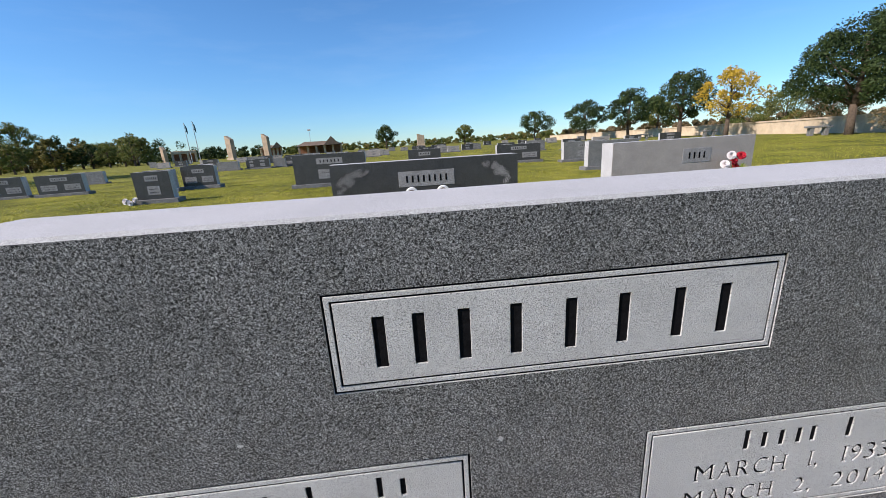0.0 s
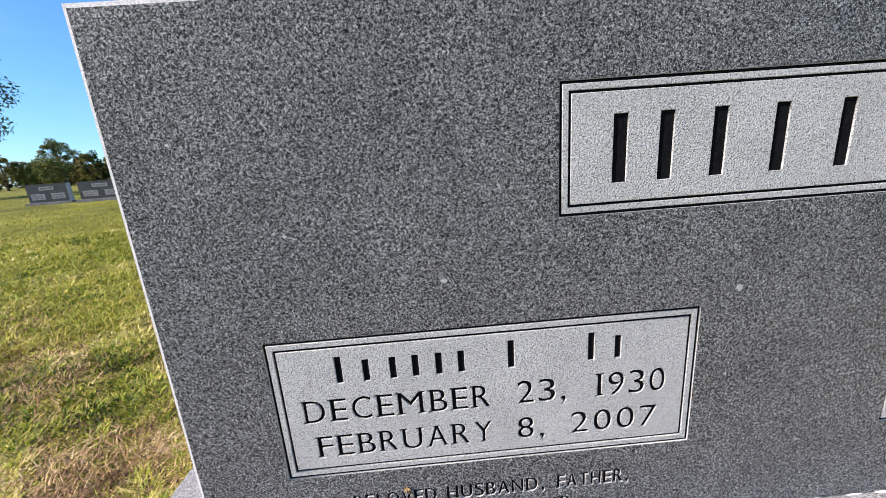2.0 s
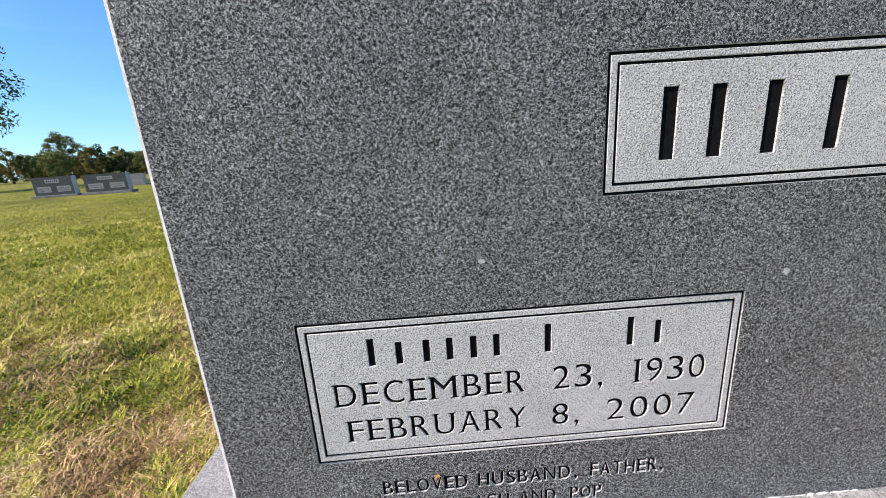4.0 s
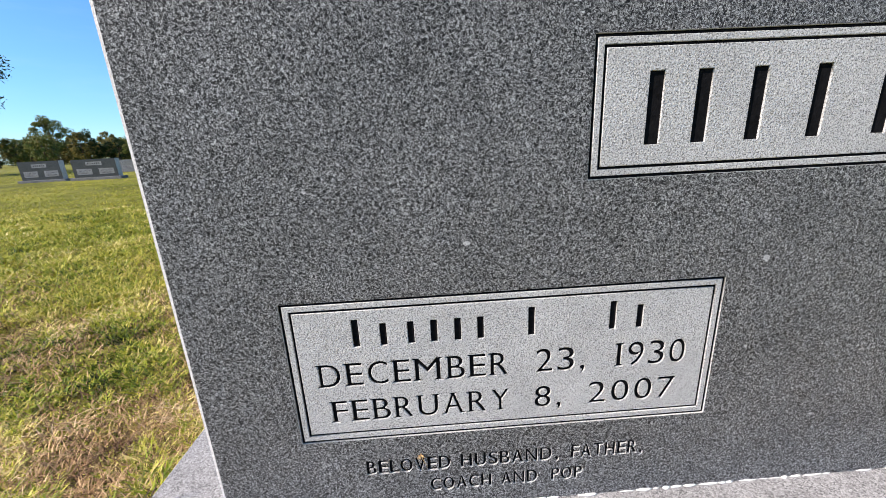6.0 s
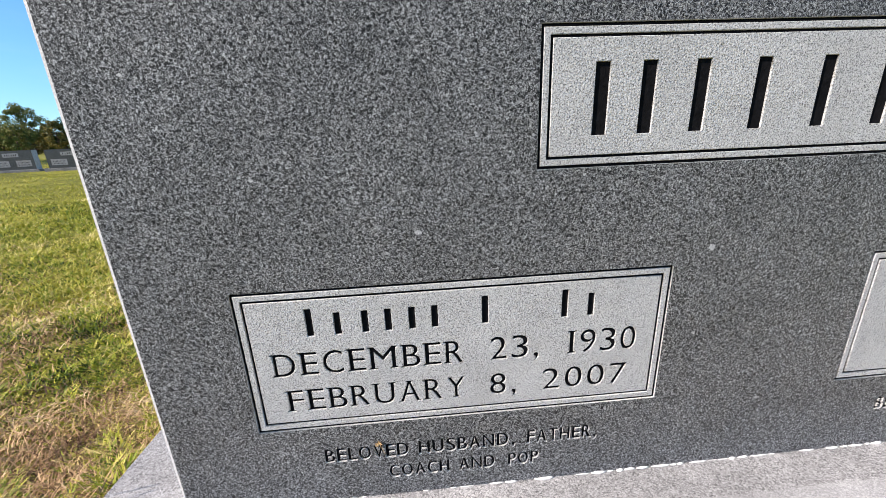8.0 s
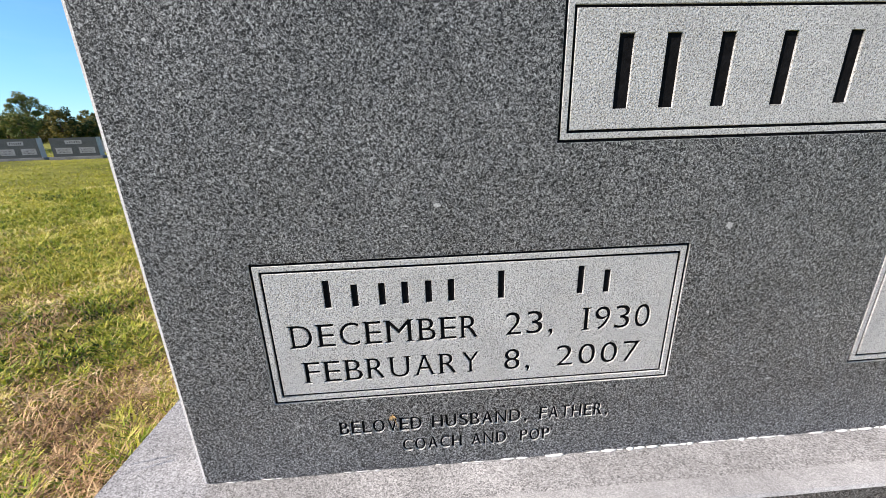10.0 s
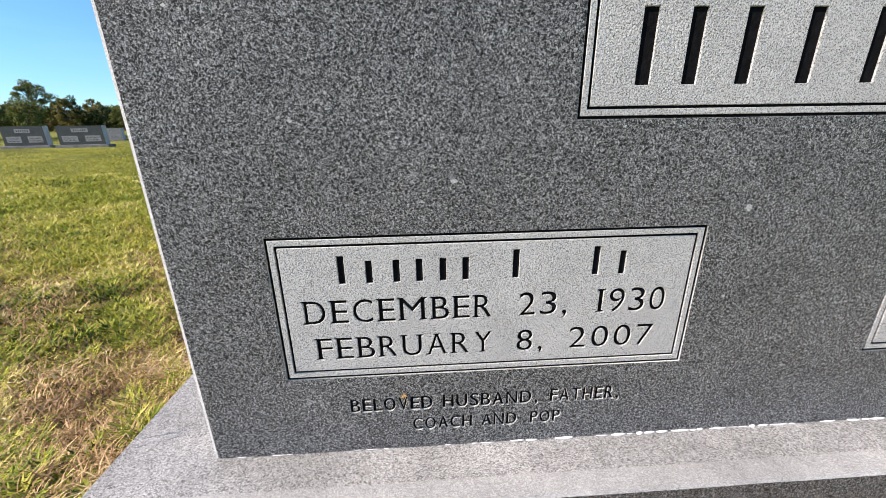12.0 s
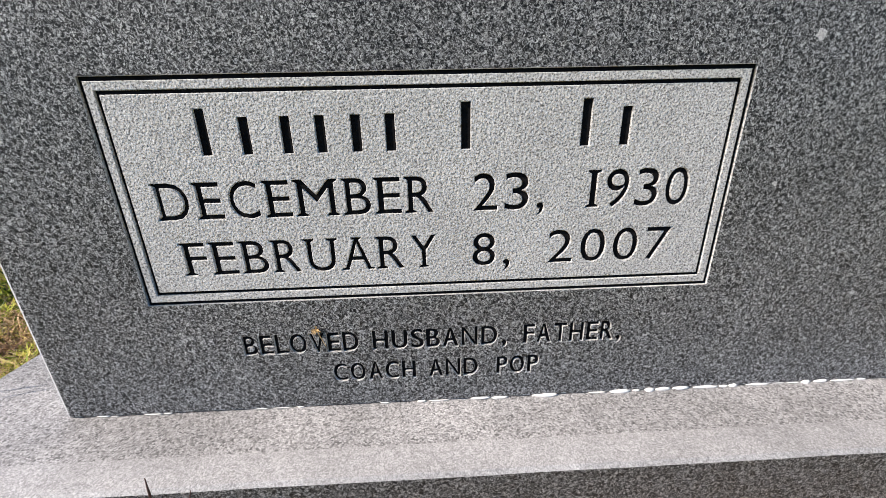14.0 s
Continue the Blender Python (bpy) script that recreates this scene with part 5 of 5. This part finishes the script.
def pavilion(az, dist, w, h, peak):
    x, y = polar(az, dist)
    ob = tagged(empty("pavilion", pose(x, y, 0, 0, 0, -az)), "low open pavilion with brown gabled roofs", "building")
    bm = bmesh.new()
    d = 3.5
    for x0, x1, lo, hi in ((-w / 2, w / 2, h, h + (peak - h) * 0.5), (w * 0.12, w * 0.38, h, peak)):
        m = (x0 + x1) / 2
        if hi == peak:
            vs = [bm.verts.new(p) for p in ((x0 - 0.5, -d - 1.2, lo), (x1 + 0.5, -d - 1.2, lo), (m, -d - 1.2, hi), (x0 - 0.5, d, lo), (x1 + 0.5, d, lo), (m, d, hi))]
            for f in ((0, 1, 2), (3, 5, 4), (0, 2, 5, 3), (1, 4, 5, 2), (0, 3, 4, 1)):
                bm.faces.new([vs[i] for i in f])
        else:
            vs = [bm.verts.new(p) for p in ((x0, -d - 0.8, lo), (x1, -d - 0.8, lo), (x1 - 2, 0, hi), (x0 + 2, 0, hi), (x0, d + 0.8, lo), (x1, d + 0.8, lo))]
            for f in ((0, 1, 2, 3), (4, 3, 2, 5), (0, 3, 4), (1, 5, 2), (0, 4, 5, 1)):
                bm.faces.new([vs[i] for i in f])
    bmesh.ops.recalc_face_normals(bm, faces=bm.faces)
    part("roof", bm, ROOFING, ob, "brown hipped roof with a gable")
    for k in range(6):
        px = -w / 2 + 0.6 + (w - 1.2) * k / 5
        part("pillar", box(px - 0.25, -d, -0.3, px + 0.25, -d + 0.5, h, 0.03, 1), TAN_BLOCK, ob, "tan stone pillar")
    part("back_wall", box(-w / 2 + 0.5, d - 0.4, -0.3, w / 2 - 0.5, d - 0.1, h), RED_BRICK, ob, "shaded brown back wall")


pavilion(-12.2, 112, 12.0, 2.2, 4.4)
pavilion(-18.6, 112, 6.0, 2.2, 3.6)


def pole(az, dist, h, label, flag=True):
    x, y = polar(az, dist)
    ob = tagged(empty("flagpole" if flag else "light_mast", pose(x, y, float(ground_z(x, y)))), label, "flagpole" if flag else "mast")
    part("mast", cone(bmesh.new(), (0, 0, -0.3), (0, 0, h), 0.10, 0.05, 8), STEEL, ob)
    if flag:
        bm = bmesh.new()
        rows = []
        for i in range(9):
            u = i / 8
            yy = 0.10 * math.sin(u * 9)
            rows.append([bm.verts.new((0.06 + u * 0.32 + 0.05 * math.sin(j), yy + 0.05 * j, h - 0.2 - j * 0.42 - u * 0.7)) for j in range(5)])
        for a, b in zip(rows[:-1], rows[1:]):
            for j in range(4):
                bm.faces.new((a[j], a[j + 1], b[j + 1], b[j]))
        part("flag", bm, FLAG_BLUE, ob, "drooping dark flag", True)
    else:
        part("lamp_head", box(-0.5, -0.3, h - 0.5, 0.5, 0.3, h, 0.05, 1), STEEL, ob)


pole(-27.9, 104, 8.6, "tall flagpole with a drooping dark flag")
pole(-27.0, 104, 8.9, "tall flagpole with a drooping dark flag")
pole(-13.4, 140, 8.0, "tall light mast behind the pavilion", False)
